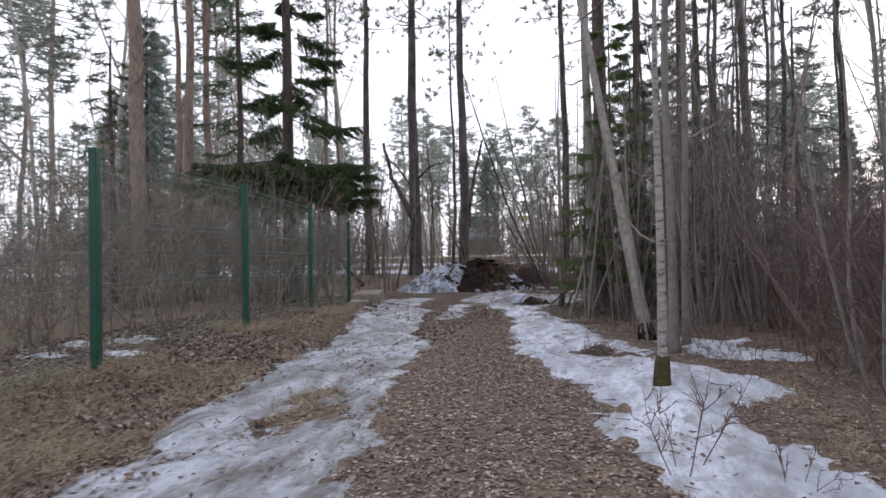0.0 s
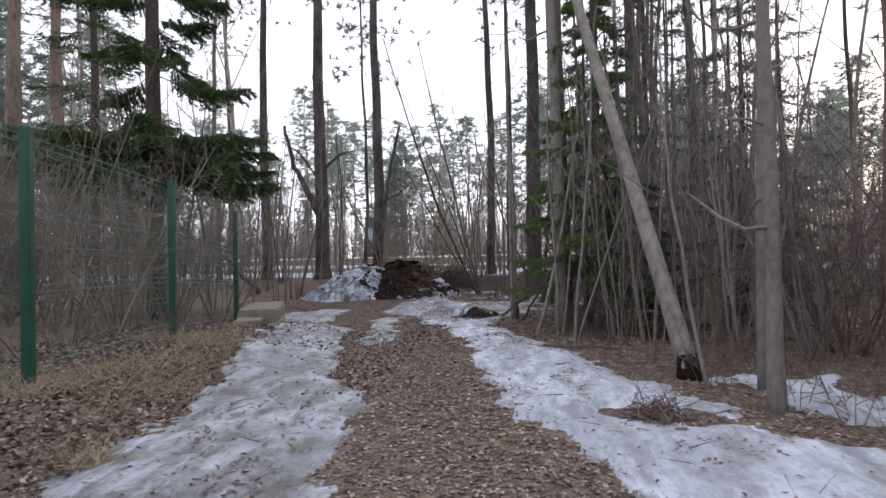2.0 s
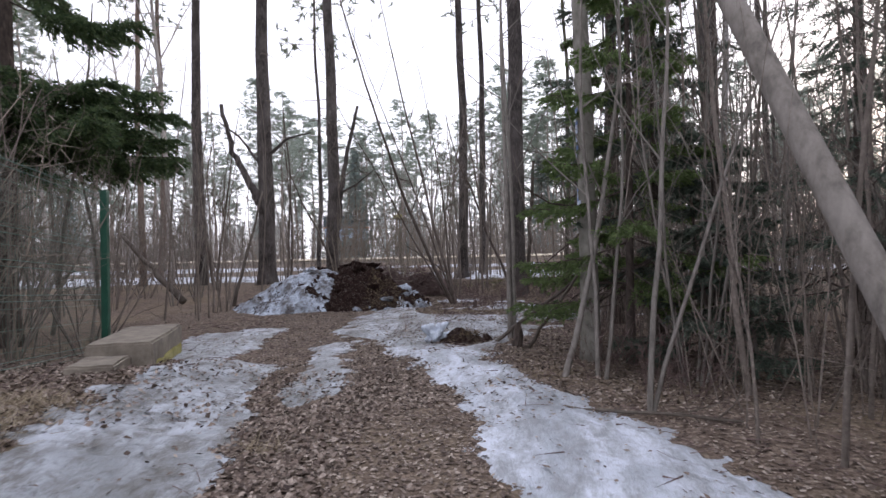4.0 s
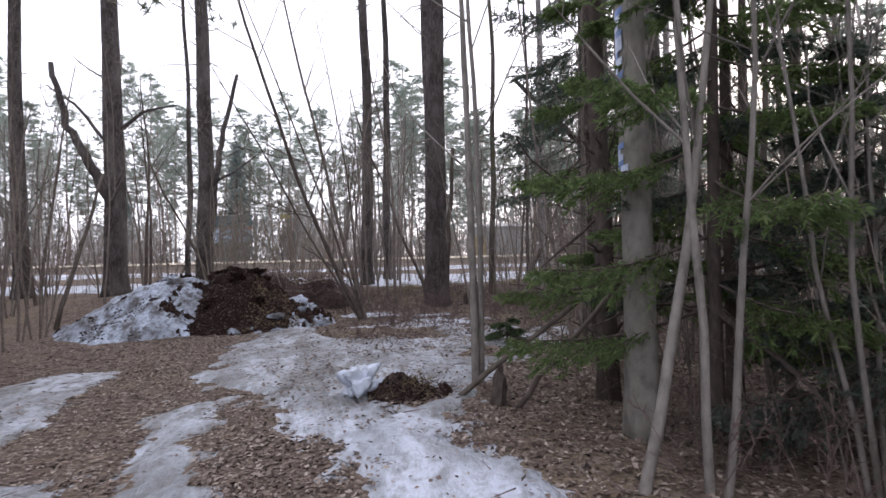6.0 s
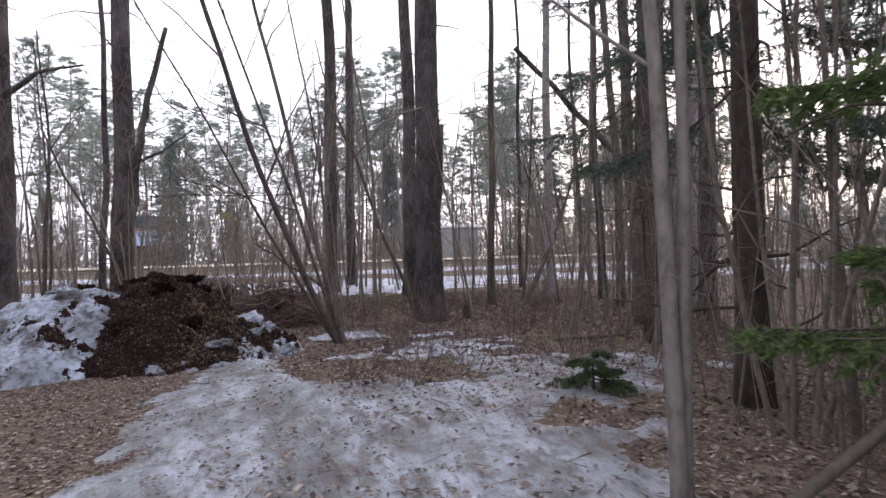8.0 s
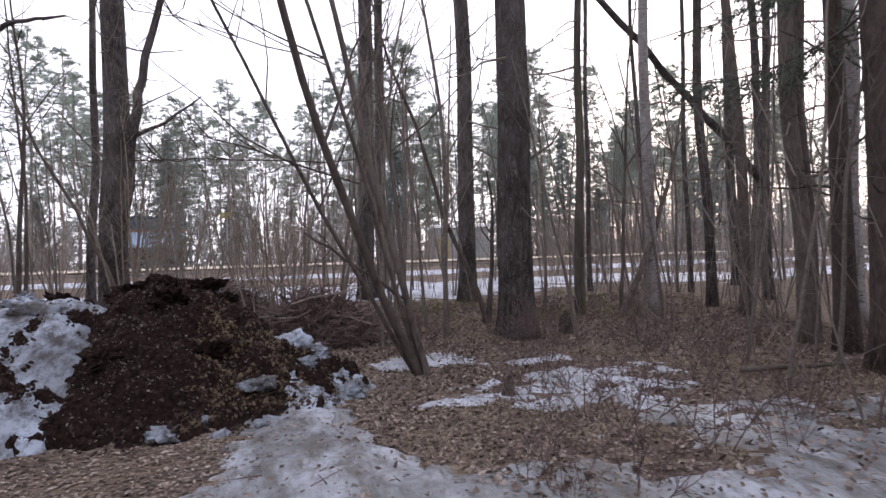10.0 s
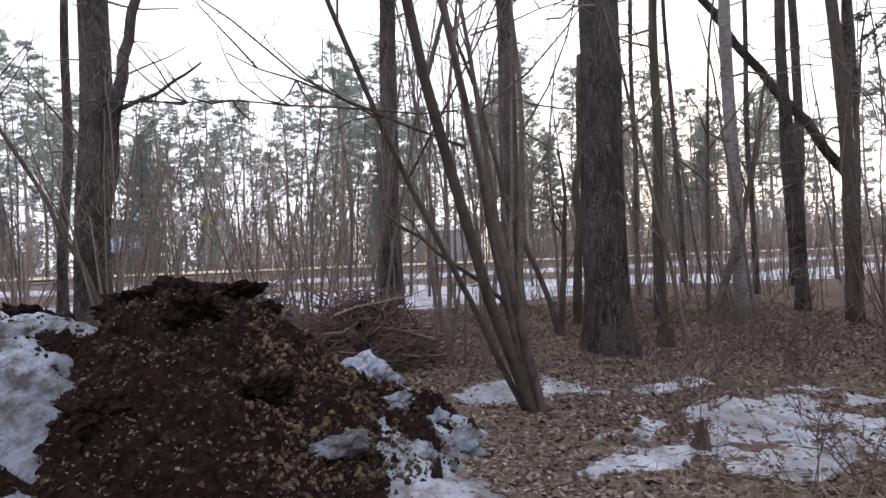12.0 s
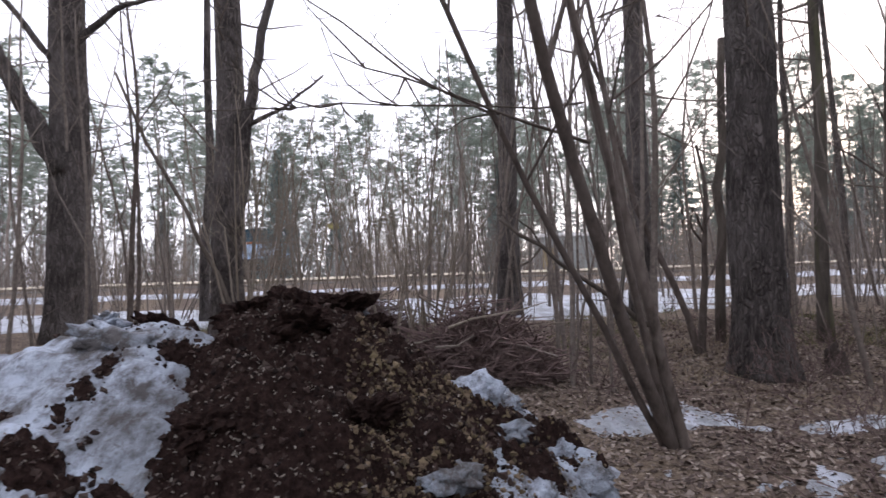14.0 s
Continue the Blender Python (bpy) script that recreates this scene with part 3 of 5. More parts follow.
SNOW_WOOD = [(19.5, -1.6, -0.5), (20.1, -2.0, -0.1), (20.7, -2.0, 0.2), (21.2, -1.2, 0.3), (21.5, -0.8, 0.1)]
SNOW_STEM = [(21.95, -2.5, -1.4), (22.3, -2.5, -1.35), (22.6, -2.2, -1.6)]
SNOW_DEEP = [(7.5, 1.2, 2.3), (8.0, 1.0, 2.1), (8.5, 0.95, 1.5)]
SNOW_FENCE = [(4.8, -5.9, -5.3), (5.4, -6.1, -5.3), (6.0, -6.0, -5.5)]
HOLES = [(-2.42, 4.3, 0.30, 0.62), (-0.10, 7.45, 0.32, 0.26), (-1.72, 14.5, 0.32, 0.26), (-0.4, 16.6, 0.5, 0.35)]


def snow_field(x, y, rows, seed, ragged=0.22):
    f = strip_field(x, y, rows, seed, ragged)
    for hx, hy, a, b in HOLES:
        f = np.minimum(f, (np.sqrt(((x - hx) / a) ** 2 + ((y - hy) / b) ** 2) - 1) * min(a, b) + 0.3 * fbm(x * 3, y * 3, 4, 31))
    return f


SNOWS = [(SNOW_LEFT, 11, 0.22, M_ICE, 0.045, "trodden icy snow along the edge of the track"), (SNOW_SIDE, 12, 0.22, M_ICE, 0.03, "thin icy snow patch beside the concrete block"),
         (SNOW_MIDDLE, 13, 0.18, M_ICE, 0.03, "narrow strip of melting snow in the track"), (SNOW_RIGHT, 14, 0.22, M_SNOW, 0.055, "white old snow along the edge of the wood"),
         (ICE, 15, 0.5, M_ICE, 0.035, "broad sheet of grey ice across the track"), (ICE_WOOD, 16, 2.0, M_ICE, 0.012, "patchy grey ice among fallen leaves"),
         (SNOW_WOOD, 17, 1.9, M_SNOW, 0.012, "patchy melting snow between trees"), (SNOW_STEM, 18, 0.2, M_SNOW, 0.012, "small melting snow patch by a leaning tree"),
         (SNOW_DEEP, 19, 0.9, M_SNOW, 0.04, "snow patch in the wood's shade"), (SNOW_FENCE, 20, 1.5, M_SNOW, 0.03, "thin snow behind the wire fence")]


def build_snow():
    for rows, seed, ragged, material, thick, label in SNOWS:
        ys, xl, xr = zip(*rows)
        X, Y = np.meshgrid(np.arange(min(xl) - 0.5, max(xr) + 0.5, 0.038), np.arange(ys[0] - 0.5, ys[-1] + 0.5, 0.038))
        f = snow_field(X, Y, rows, seed, ragged)
        t = np.clip(f * (0.07 if ragged > 1 else 0.13), -0.04, thick) + 0.032 * fbm(X * 4, Y * 3, 4, seed) + 0.016 * fbm(X * 13, Y * 11, 2, seed + 1)
        g = Geo()
        g.grid(X, Y, ground_z(X, Y) + t + 0.004, t > -0.012)
        solid("snow_patch", g, material, label, "snow", "structure", True)
    X, Y = np.meshgrid(np.arange(-70, 70, 0.35), np.arange(27, 41, 0.25))
    f = np.minimum(Y - 29.2 - 0.02 * X, 37.0 - Y) * 0.3 - 0.25 * step(0, 6, X) + 1.5 * fbm(X * 0.22, Y * 0.5, 4, 41)
    g = Geo()
    g.grid(X, Y, ground_z(X, Y) + np.clip(f * 0.3, -0.08, 0.10), f > -0.5)
    solid("snow_patch", g, M_SNOW, "long bank of white snow along the edge of the wood", "snow", "structure", True)
    X, Y = np.meshgrid(np.arange(-70, 70, 0.5), np.arange(44.5, 48.5, 0.25))
    f = 0.5 - np.abs(Y - 46.5) + 0.9 * fbm(X * 0.15, Y * 0.6, 4, 43)
    g = Geo()
    g.grid(X, Y, ground_z(X, Y) + np.clip(f * 0.3, -0.08, 0.08), f > -0.3)
    solid("snow_patch", g, M_SNOW, "thin line of snow beside the road", "snow", "structure", True)


build_snow()


def any_snow(x, y):
    f = np.full(np.shape(x), -1.0)
    for rows, seed, ragged, *_ in SNOWS:
        ys, xl, xr = zip(*rows)
        near = (x > min(xl) - 0.6) & (x < max(xr) + 0.6) & (y > ys[0] - 0.6) & (y < ys[-1] + 0.6)
        f[near] = np.maximum(f[near], snow_field(x[near], y[near], rows, seed, ragged))
    return f


# ---- the heap of snow and soil ----
def heap_snow_z(x, y):
    u, v = (x + 6.0) / 1.95, (y - 21.75) / np.where(y < 21.75, 2.25 - 0.4 * step(-6.0, -5.3, x), 1.7)
    rr = np.sqrt(u * u + v * v)
    z = 1.02 * np.clip(1 - rr ** 1.35, -0.3, 1)
    u2, v2 = (x + 3.75) / 1.0, (y - 21.7) / 1.3
    z2 = 0.44 * (1 - np.sqrt(u2 * u2 + v2 * v2) ** 1.4)
    return np.maximum(z, z2) + 0.20 * fbm(x * 1.8, y * 1.8, 4, 51) + 0.045 * fbm(x * 9, y * 9, 3, 52)


def heap_soil_z(x, y):
    u, v = (x + 4.75) / np.where(x < -4.75, 1.15 + 0.3 * step(21.5, 20.2, y), 1.75), (y - 21.75) / np.where(y < 21.75, 1.85, 1.5)
    rr = np.sqrt(u * u + v * v)
    z = np.minimum(1.42 * np.clip(1 - rr ** 0.95, -0.4, 1), 1.08 - 0.12 * np.abs(x + 4.75))
    crust = heap_snow_z(x, y) + 0.22 * fbm(x * 2.8, y * 2.8, 4, 64) - 0.13 + 0.13 * step(-5.2, -3.9, x)
    z = z + 0.22 * fbm(x * 2.2, y * 2.2, 4, 61)
    z = np.where(heap_snow_z(x, y) > 0.05, np.maximum(z, crust), z)
    return z + 0.16 * fbm(x * 6.5, y * 6.5, 4, 62) + 0.06 * fbm(x * 20, y * 20, 3, 63)


HX, HY = np.meshgrid(np.arange(-8.3, -2.4, 0.024), np.arange(19.0, 23.8, 0.024))
base = ground_z(HX, HY)
for name, fn, material, label, category in (("snow_heap", heap_snow_z, M_SNOW_HEAP, "ploughed heap of dirty blue-white snow", "snow heap"),
                                            ("soil_heap", heap_soil_z, M_SOIL, "heap of dark brown compost dumped over snow", "soil heap")):
    zz = fn(HX, HY)
    g = Geo()
    g.grid(HX, HY, base + np.maximum(zz, -0.1) - 0.02, zz > -0.06)
    solid(name, g, material, label, category, smooth=True)


def on_heap(x, y):
    return ground_z(x, y) + np.maximum(np.maximum(heap_snow_z(x, y), heap_soil_z(x, y)) - 0.02, 0)


def lumps(geo, xs, ys, zs, sizes, rng, flat=0.7):
    """Rough little lumps."""
    base_v = np.array([(0, 0, 1), (1, 0, 0), (0, 1, 0), (-1, 0, 0), (0, -1, 0), (0, 0, -1)], float)
    base_f = [(0, 1, 2), (0, 2, 3), (0, 3, 4), (0, 4, 1), (5, 2, 1), (5, 3, 2), (5, 4, 3), (5, 1, 4)]
    for x, y, z, s in zip(xs, ys, zs, sizes):
        m = np.array(Euler(rng.uniform(0, 6.28, 3)).to_matrix())
        geo.add((base_v * rng.uniform(0.6, 1.3, (6, 1)) * (1, 1, flat)) @ m.T * s + (x, y, z), base_f)


def heap_details():
    rng = np.random.default_rng(5)
    x, y = rng.uniform(-6.4, -2.9, 15000), rng.uniform(19.3, 22.9, 15000)
    soil = heap_soil_z(x, y) > np.maximum(heap_snow_z(x, y), 0) - 0.03
    x, y = x[soil], y[soil]
    g = Geo()
    lumps(g, x, y, on_heap(x, y), 0.006 + 0.026 * rng.uniform(0, 1, len(x)) ** 3, rng)
    solid("soil_clods", g, M_CLOD, "crumbled dark compost clods on the heap", "soil", "stuff")
    x, y = rng.uniform(-7.6, -3.0, 9000), rng.uniform(19.3, 22.6, 9000)
    snow = (heap_snow_z(x, y) > np.maximum(heap_soil_z(x, y), 0)) & (fbm(x * 1.6, y * 1.6, 3, 58) + 0.25 * (x + 5.9) > -0.05)
    x, y = x[snow], y[snow]
    g = Geo()
    lumps(g, x, y, on_heap(x, y), 0.005 + 0.03 * rng.uniform(0, 1, len(x)) ** 4, rng)
    solid("soil_crumbs", g, M_CLOD, "dark crumbs of soil scattered on snow", "soil", "stuff")
    x, y = rng.normal(-4.7, 0.7, 1500), rng.normal(20.8, 0.7, 1500)
    soil = heap_soil_z(x, y) > np.maximum(heap_snow_z(x, y), 0.05)
    x, y = x[soil], y[soil]
    g = Geo()
    k = len(x)
    P = np.stack([x, y, on_heap(x, y) + 0.012], 1)
    for p in P:
        m = Euler(rng.uniform(-0.9, 0.9, 3) + (0, 0, rng.uniform(0, 6))).to_matrix()
        g.box((rng.uniform(0.008, 0.024), rng.uniform(0.005, 0.013), 0.004), p, m, 0.5, rng)
    solid("leaf_bits", g, M_CHIP, "pale chips and leaf bits on the compost", "chips", "stuff")
    # turf and loam with dry roots low on the sunward flank
    g = Geo()
    x, y = rng.normal(-3.95, 0.45, 9000), rng.normal(20.9, 0.6, 9000)
    ok = (on_heap(x, y) - ground_z(x, y) > 0.05) & (x + 0.35 * fbm(x * 3, y * 3, 2, 66) > -4.35) & (fbm(x * 2.5, y * 2.5, 3, 67) > -0.2)
    x, y = x[ok], y[ok]
    lumps(g, x, y, on_heap(x, y), 0.005 + 0.024 * rng.uniform(0, 1, len(x)) ** 3, rng)
    solid("turf_clods", g, M_STRAW_SOIL, "brown turf and straw clods on the heap's flank", "turf", "stuff")
    # pale snow blocks stuck in the soil
    for i, (bx, by, s) in enumerate(((-3.55, 21.75, 0.26), (-3.25, 22.0, 0.2), (-3.4, 21.15, 0.15), (-3.8, 20.6, 0.16), (-4.15, 20.3, 0.12), (-3.05, 21.3, 0.14), (-4.35, 22.15, 0.2), (-5.6, 22.2, 0.2), (-3.6, 20.15, 0.13), (-4.4, 20.0, 0.11), (-3.3, 20.7, 0.12), (-2.95, 20.95, 0.15), (-4.05, 19.95, 0.1), (-5.75, 21.4, 0.22), (-6.1, 21.9, 0.2), (-3.35, 22.35, 0.22))):
        bm = bmesh.new()
        bmesh.ops.create_icosphere(bm, subdivisions=4, radius=s * 0.75)
        for v in bm.verts:
            d = 1 + 0.8 * noise.noise(v.co * (0.9 / s) + Vector((i * 7, 0, 0))) + 0.6 * noise.noise(v.co * (2.4 / s)) + 0.5 * noise.noise(v.co * (6 / s))
            v.co = Vector((v.co.x * d * 1.2, v.co.y * d * 0.8, v.co.z * d * 0.5))
        me = bpy.data.meshes.new("snow_lump")
        bm.to_mesh(me)
        bm.free()
        me.materials.append(M_SNOW_HEAP)
        me.polygons.foreach_set("use_smooth", [True] * len(me.polygons))
        ob = new("snow_lump", me)
        ob.matrix_basis = pose(bx, by, float(on_heap(np.array(bx), np.array(by))) - s * 0.12, 25 + rng.uniform(-15, 15), rng.uniform(-20, 30), rng.uniform(-40, 40))
        tagged(ob, "dirty block of snow stuck in the soil heap", "snow", "snow lumps")
    for i, (bx, by, s) in enumerate(((-4.78, 21.95, 0.2), (-4.45, 22.05, 0.17), (-4.22, 21.95, 0.13), (-5.05, 21.8, 0.16), (-5.75, 22.0, 0.12), (-4.6, 21.3, 0.14), (-5.0, 20.7, 0.13), (-4.2, 20.9, 0.12))):
        bm = bmesh.new()
        bmesh.ops.create_icosphere(bm, subdivisions=4, radius=s)
        for v in bm.verts:
            d = 1 + 0.8 * noise.noise(v.co * (1.0 / s) + Vector((i * 5 + 3, 1, 0))) + 0.6 * noise.noise(v.co * (3.0 / s)) + 0.4 * noise.noise(v.co * (8 / s))
            v.co = Vector((v.co.x * d * 1.15, v.co.y * d, v.co.z * d * 0.6))
        me = bpy.data.meshes.new("soil_lump")
        bm.to_mesh(me)
        bm.free()
        me.materials.append(M_SOIL)
        ob = new("soil_lump", me)
        ob.matrix_basis = pose(bx, by, float(on_heap(np.array(bx), np.array(by))) + s * 0.05, rng.uniform(-20, 20), rng.uniform(-20, 20), rng.uniform(0, 360))
        tagged(ob, "clump of black compost on the heap", "soil", "soil lumps")


M_STRAW_SOIL = island("turf_clods", [(0.04, 0.029, 0.021), (0.11, 0.08, 0.053), (0.21, 0.158, 0.105), (0.15, 0.118, 0.066), (0.062, 0.046, 0.033)], 0.95, 40)
heap_details()


# ---- the wire fence ----
def fence():
    start, stepv = Vector((-3.42, -1.64, 0)), Vector((-0.575, 2.97, 0))
    root = thing("fence", "green welded wire mesh fence with square posts", "fence")
    turn = math.atan2(stepv.y, stepv.x)
    tops = 2.12
    post_me = None
    places = [start + stepv * i for i in range(6)]
    places[2].x -= 0.14
    for p in places:
        z = gz(p.x, p.y)
        if post_me is None:
            bm = bmesh.new()
            bmesh.ops.create_cube(bm, size=1, matrix=Matrix.Diagonal((0.08, 0.08, tops + 0.3, 1)))
            bmesh.ops.bevel(bm, geom=list(bm.edges), offset=0.006, segments=2, affect="EDGES")
            cap = bmesh.ops.create_cube(bm, size=1, matrix=Matrix.Translation((0, 0, (tops + 0.3) / 2)) @ Matrix.Diagonal((0.088, 0.088, 0.02, 1)))
            post_me = bpy.data.meshes.new("post")
            bm.to_mesh(post_me)
            bm.free()
            post_me.materials.append(M_GREEN)
        ob = new("post", post_me)
        ob.parent = root
        ob.matrix_basis = pose(p.x, p.y, z + tops / 2 - 0.15, 0, 0, math.degrees(turn))
    for a, b in zip(places, places[1:]):
        g = Geo()
        za, zb = gz(a.x, a.y) + 0.06, gz(b.x, b.y) + 0.06
        L = (b - a).length
        way = (b - a).normalized()
        across = Vector((-way.y, way.x, 0))

        def at(s, z, off=0.0):
            q = a + way * (s * L) + across * (0.045 + off)
            return (q.x, q.y, za + (zb - za) * s + z)
        folds = (0.10, 0.72, 1.05, 1.36, 1.98)
        levels = sorted([k * 0.2 + 0.02 for k in range(11)] + [f + d for f in folds for d in (-0.03, 0.03)])
        for z in levels:
            w = 0.0036 if min(abs(z - f) for f in folds) < 0.04 else 0.002
            g.tube([at(0.012, z), at(0.988, z)], (w, w), 4, cap=False)
        zs = []
        for f in folds:
            zs += [(f - 0.05, 0), (f, 0.03), (f + 0.05, 0)]
        for k in range(1, 60):
            s = k / 60
            g.tube([at(s, 0, 0)] + [at(s, z, o) for z, o in zs] + [at(s, 2.06, 0)], [0.0013] * (len(zs) + 2), 3, cap=False)
        tagged(part("wire_panel", g, M_WIRE, root, "thin grey-green welded wire panel"), kind="stuff")


fence()


# ---- concrete block with a lower slab ----
def block():
    root = thing("concrete_block", "pale weathered concrete block with yellow algae on leaf litter", "concrete block", (-5.49, 12.58, gz(-5.49, 12.58)), 18)

    def slab(size, centre, material, name, seed):
        bm = bmesh.new()
        bmesh.ops.create_cube(bm, size=1, matrix=Matrix.Translation(centre) @ Matrix.Diagonal((*size, 1)))
        bmesh.ops.bevel(bm, geom=list(bm.edges), offset=0.02, segments=2, affect="EDGES")
        bmesh.ops.subdivide_edges(bm, edges=[e for e in bm.edges if e.calc_length() > 0.2], cuts=6, use_grid_fill=True)
        for v in bm.verts:
            v.co += noise.noise_vector(v.co * 6 + Vector((seed, 0, 0))) * 0.012
        me = bpy.data.meshes.new(name)
        bm.to_mesh(me)
        bm.free()
        me.materials.append(material)
        ob = new(name, me)
        ob.parent = root
        return ob
    slab((0.62, 1.65, 0.52), (0, 0, 0.06), M_CONCRETE, "block", 1)
    slab((0.42, 0.6, 0.4), (-0.1, -1.12, 0.0), M_CONCRETE, "low_slab", 2)
    slab((0.03, 1.4, 0.13), (0.312, 0.02, 0.03), M_ALGAE, "algae_growth", 3)


block()

# ---- the tall pines at the wood's edge ----
PINE_LABEL = "tall pine with a bare grey-brown scaly trunk"


def P(x, y):
    return (x, y, gz(x, y))


pine_tree(P(-6.66, 26.89), 0.245, 21, 101, "tall pine behind the heap with a broken side limb", bend=0.05, sides=30, rings=70, plates=0.05, dead=18, dead_z=(2.5, 9), dead_len=1.6,
          limbs=[(((0.16, -0.1, 1.6), (0.34, -0.1, 3.0), (0.55, -0.1, 4.4), (1.05, -0.1, 6.5)), 0.13, 0.05), (((0.3, -0.1, 3.3), (0.9, -0.15, 3.55), (1.6, -0.2, 4.1)), 0.045, 0.015)])
pine_tree(P(-9.3, 27.4), 0.32, 20, 102, "large forked pine with a thick side limb", bend=0.05, sides=30, rings=60, plates=0.05, dead=18, dead_z=(3, 9), dead_len=1.6,
          limbs=[(((0.0, -0.2, 2.7), (-0.5, -0.3, 3.8), (-1.1, -0.4, 5.0), (-1.5, -0.4, 6.8)), 0.17, 0.07), (((0.2, -0.1, 4.9), (0.9, -0.1, 5.5), (1.8, -0.1, 5.7)), 0.07, 0.02), (((-0.2, -0.1, 4.6), (-0.9, -0.2, 5.6), (-1.7, -0.2, 6.2)), 0.06, 0.02)])
pine_tree(P(-11.8, 27.3), 0.22, 20, 103, PINE_LABEL, bend=0.04, sides=18, rings=40, plates=0.04, dead=12)
pine_tree(P(-1.87, 28.4), 0.2, 19, 104, PINE_LABEL, bend=0.06, sides=20, rings=40, plates=0.04, dead=14, dead_z=(3, 10))
pine_tree(P(-0.96, 32.0), 0.17, 19, 105, PINE_LABEL, bend=0.05, dead=12)
pine_tree(P(0.1, 26.9), 0.19, 20, 106, PINE_LABEL, bend=0.05, sides=20, rings=40, plates=0.04, dead=18, dead_z=(2.5, 9), dead_len=1.8)
pine_tree(P(-0.2, 23.4), 0.265, 22, 107, "massive pine with deeply furrowed grey-brown bark", bend=0.05, sides=56, rings=170, plates=0.09, dead=16, dead_z=(2.5, 9), dead_len=1.5, flare=0.3)
pine_tree(P(1.5, 24.6), 0.085, 13, 108, "slender pine with dead twigs", material=M_PINE_MOSSY, dead=14, dead_z=(2, 8), crown=18)
pine_tree(P(4.3, 24.6), 0.1, 19, 109, PINE_LABEL, dead=12, dead_z=(2, 9))
pine_tree(P(-8.0, 30.0), 0.1, 15, 110, "thin pine with a bare stem", dead=8)
pine_tree(P(-14.3, 27.7), 0.13, 18, 111, PINE_LABEL, material=M_PINE_WARM, dead=6)
pine_tree(P(-17.6, 22.1), 0.19, 20, 112, PINE_LABEL, material=M_PINE_WARM, dead=8)
pine_tree(P(-19.3, 24.5), 0.2, 20, 113, PINE_LABEL, material=M_PINE_WARM, dead=8)
pine_tree(P(-13.0, 15.4), 0.17, 20, 114, PINE_LABEL, material=M_PINE_WARM, dead=10, dead_z=(3, 9))
pine_tree(P(-19.6, 22.4), 0.17, 20, 115, PINE_LABEL, material=M_PINE_WARM, dead=8)
pine_tree(P(-9.6, 9.8), 0.17, 20, 116, PINE_LABEL, material=M_PINE_WARM, dead=8, dead_z=(4, 9))
pine_tree(P(4.6, 21.4), 0.16, 21, 117, "large pine among dense undergrowth", dead=12, dead_z=(3, 9), sides=20, rings=40, plates=0.04)
pine_tree(P(7.5, 17.0), 0.17, 20, 118, PINE_LABEL, material=M_PINE_WARM, dead=8)
pine_tree(P(10.5, 20.5), 0.17, 20, 119, PINE_LABEL, material=M_PINE_WARM, dead=8)
pine_tree(P(9.0, 12.0), 0.14, 19, 120, PINE_LABEL, material=M_PINE_WARM, dead=8)
pine_tree(P(7.5, 27.5), 0.13, 18, 121, PINE_LABEL, dead=10, dead_z=(2, 9))
pine_tree(P(10.5, 30.0), 0.15, 19, 122, PINE_LABEL, dead=10, dead_z=(2, 9))
pine_tree(P(6.2, 25.2), 0.1, 16, 123, "slender pine with dead twigs", dead=14, dead_z=(2, 9))
for i, (px, py, pr) in enumerate(((5.4, 26.6, 0.06), (3.6, 28.0, 0.06), (6.9, 30.5, 0.08), (9.6, 27.6, 0.08), (12.5, 27.0, 0.11))):
    pine_tree(P(px, py), pr, 17, 130 + i, "slender dark pine with dead side twigs", dead=10, dead_z=(2, 9), bend=0.07)
pine_tree(P(-16.5, 33.0), 0.16, 19, 124, PINE_LABEL, material=M_PINE_WARM, dead=6)

# ---- spruces ----
spruce_tree(P(-8.94, 14.77), 0.2, 18, 201, "old spruce with drooping dark green boughs", 5.2, 2.5, 20, droop=0.45, twigs=46, dead=14, per=22, needle=0.062, width=0.02, z1=10.5, low=(3.2, 4.3, 2.9, 34), dense=70)
spruce_tree(P(-0.04, 14.0), 0.088, 13, 202, "spruce with a dark trunk and fresh green boughs", 1.8, 0.85, 13, material=M_SPRUCE_FRESH, droop=0.4, dead=26, twigs=28, z1=4.2, dense=95, low=(0.95, 1.35, 0.95, 7))
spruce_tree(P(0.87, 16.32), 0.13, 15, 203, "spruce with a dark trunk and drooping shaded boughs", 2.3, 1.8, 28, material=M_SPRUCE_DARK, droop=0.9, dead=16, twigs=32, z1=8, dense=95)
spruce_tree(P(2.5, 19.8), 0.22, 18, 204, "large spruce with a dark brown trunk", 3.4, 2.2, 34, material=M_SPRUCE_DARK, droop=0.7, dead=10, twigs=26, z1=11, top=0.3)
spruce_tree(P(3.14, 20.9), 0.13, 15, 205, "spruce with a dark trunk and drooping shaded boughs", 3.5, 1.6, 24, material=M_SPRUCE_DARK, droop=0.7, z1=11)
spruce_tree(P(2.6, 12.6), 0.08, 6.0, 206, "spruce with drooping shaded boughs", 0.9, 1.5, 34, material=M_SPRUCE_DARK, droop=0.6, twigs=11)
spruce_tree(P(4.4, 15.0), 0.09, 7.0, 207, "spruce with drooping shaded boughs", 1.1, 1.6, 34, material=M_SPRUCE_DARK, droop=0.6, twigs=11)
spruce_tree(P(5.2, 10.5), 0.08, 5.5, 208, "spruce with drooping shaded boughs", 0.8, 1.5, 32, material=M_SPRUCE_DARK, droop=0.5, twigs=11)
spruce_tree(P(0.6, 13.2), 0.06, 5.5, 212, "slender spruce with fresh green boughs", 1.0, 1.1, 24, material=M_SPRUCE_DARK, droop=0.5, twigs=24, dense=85)
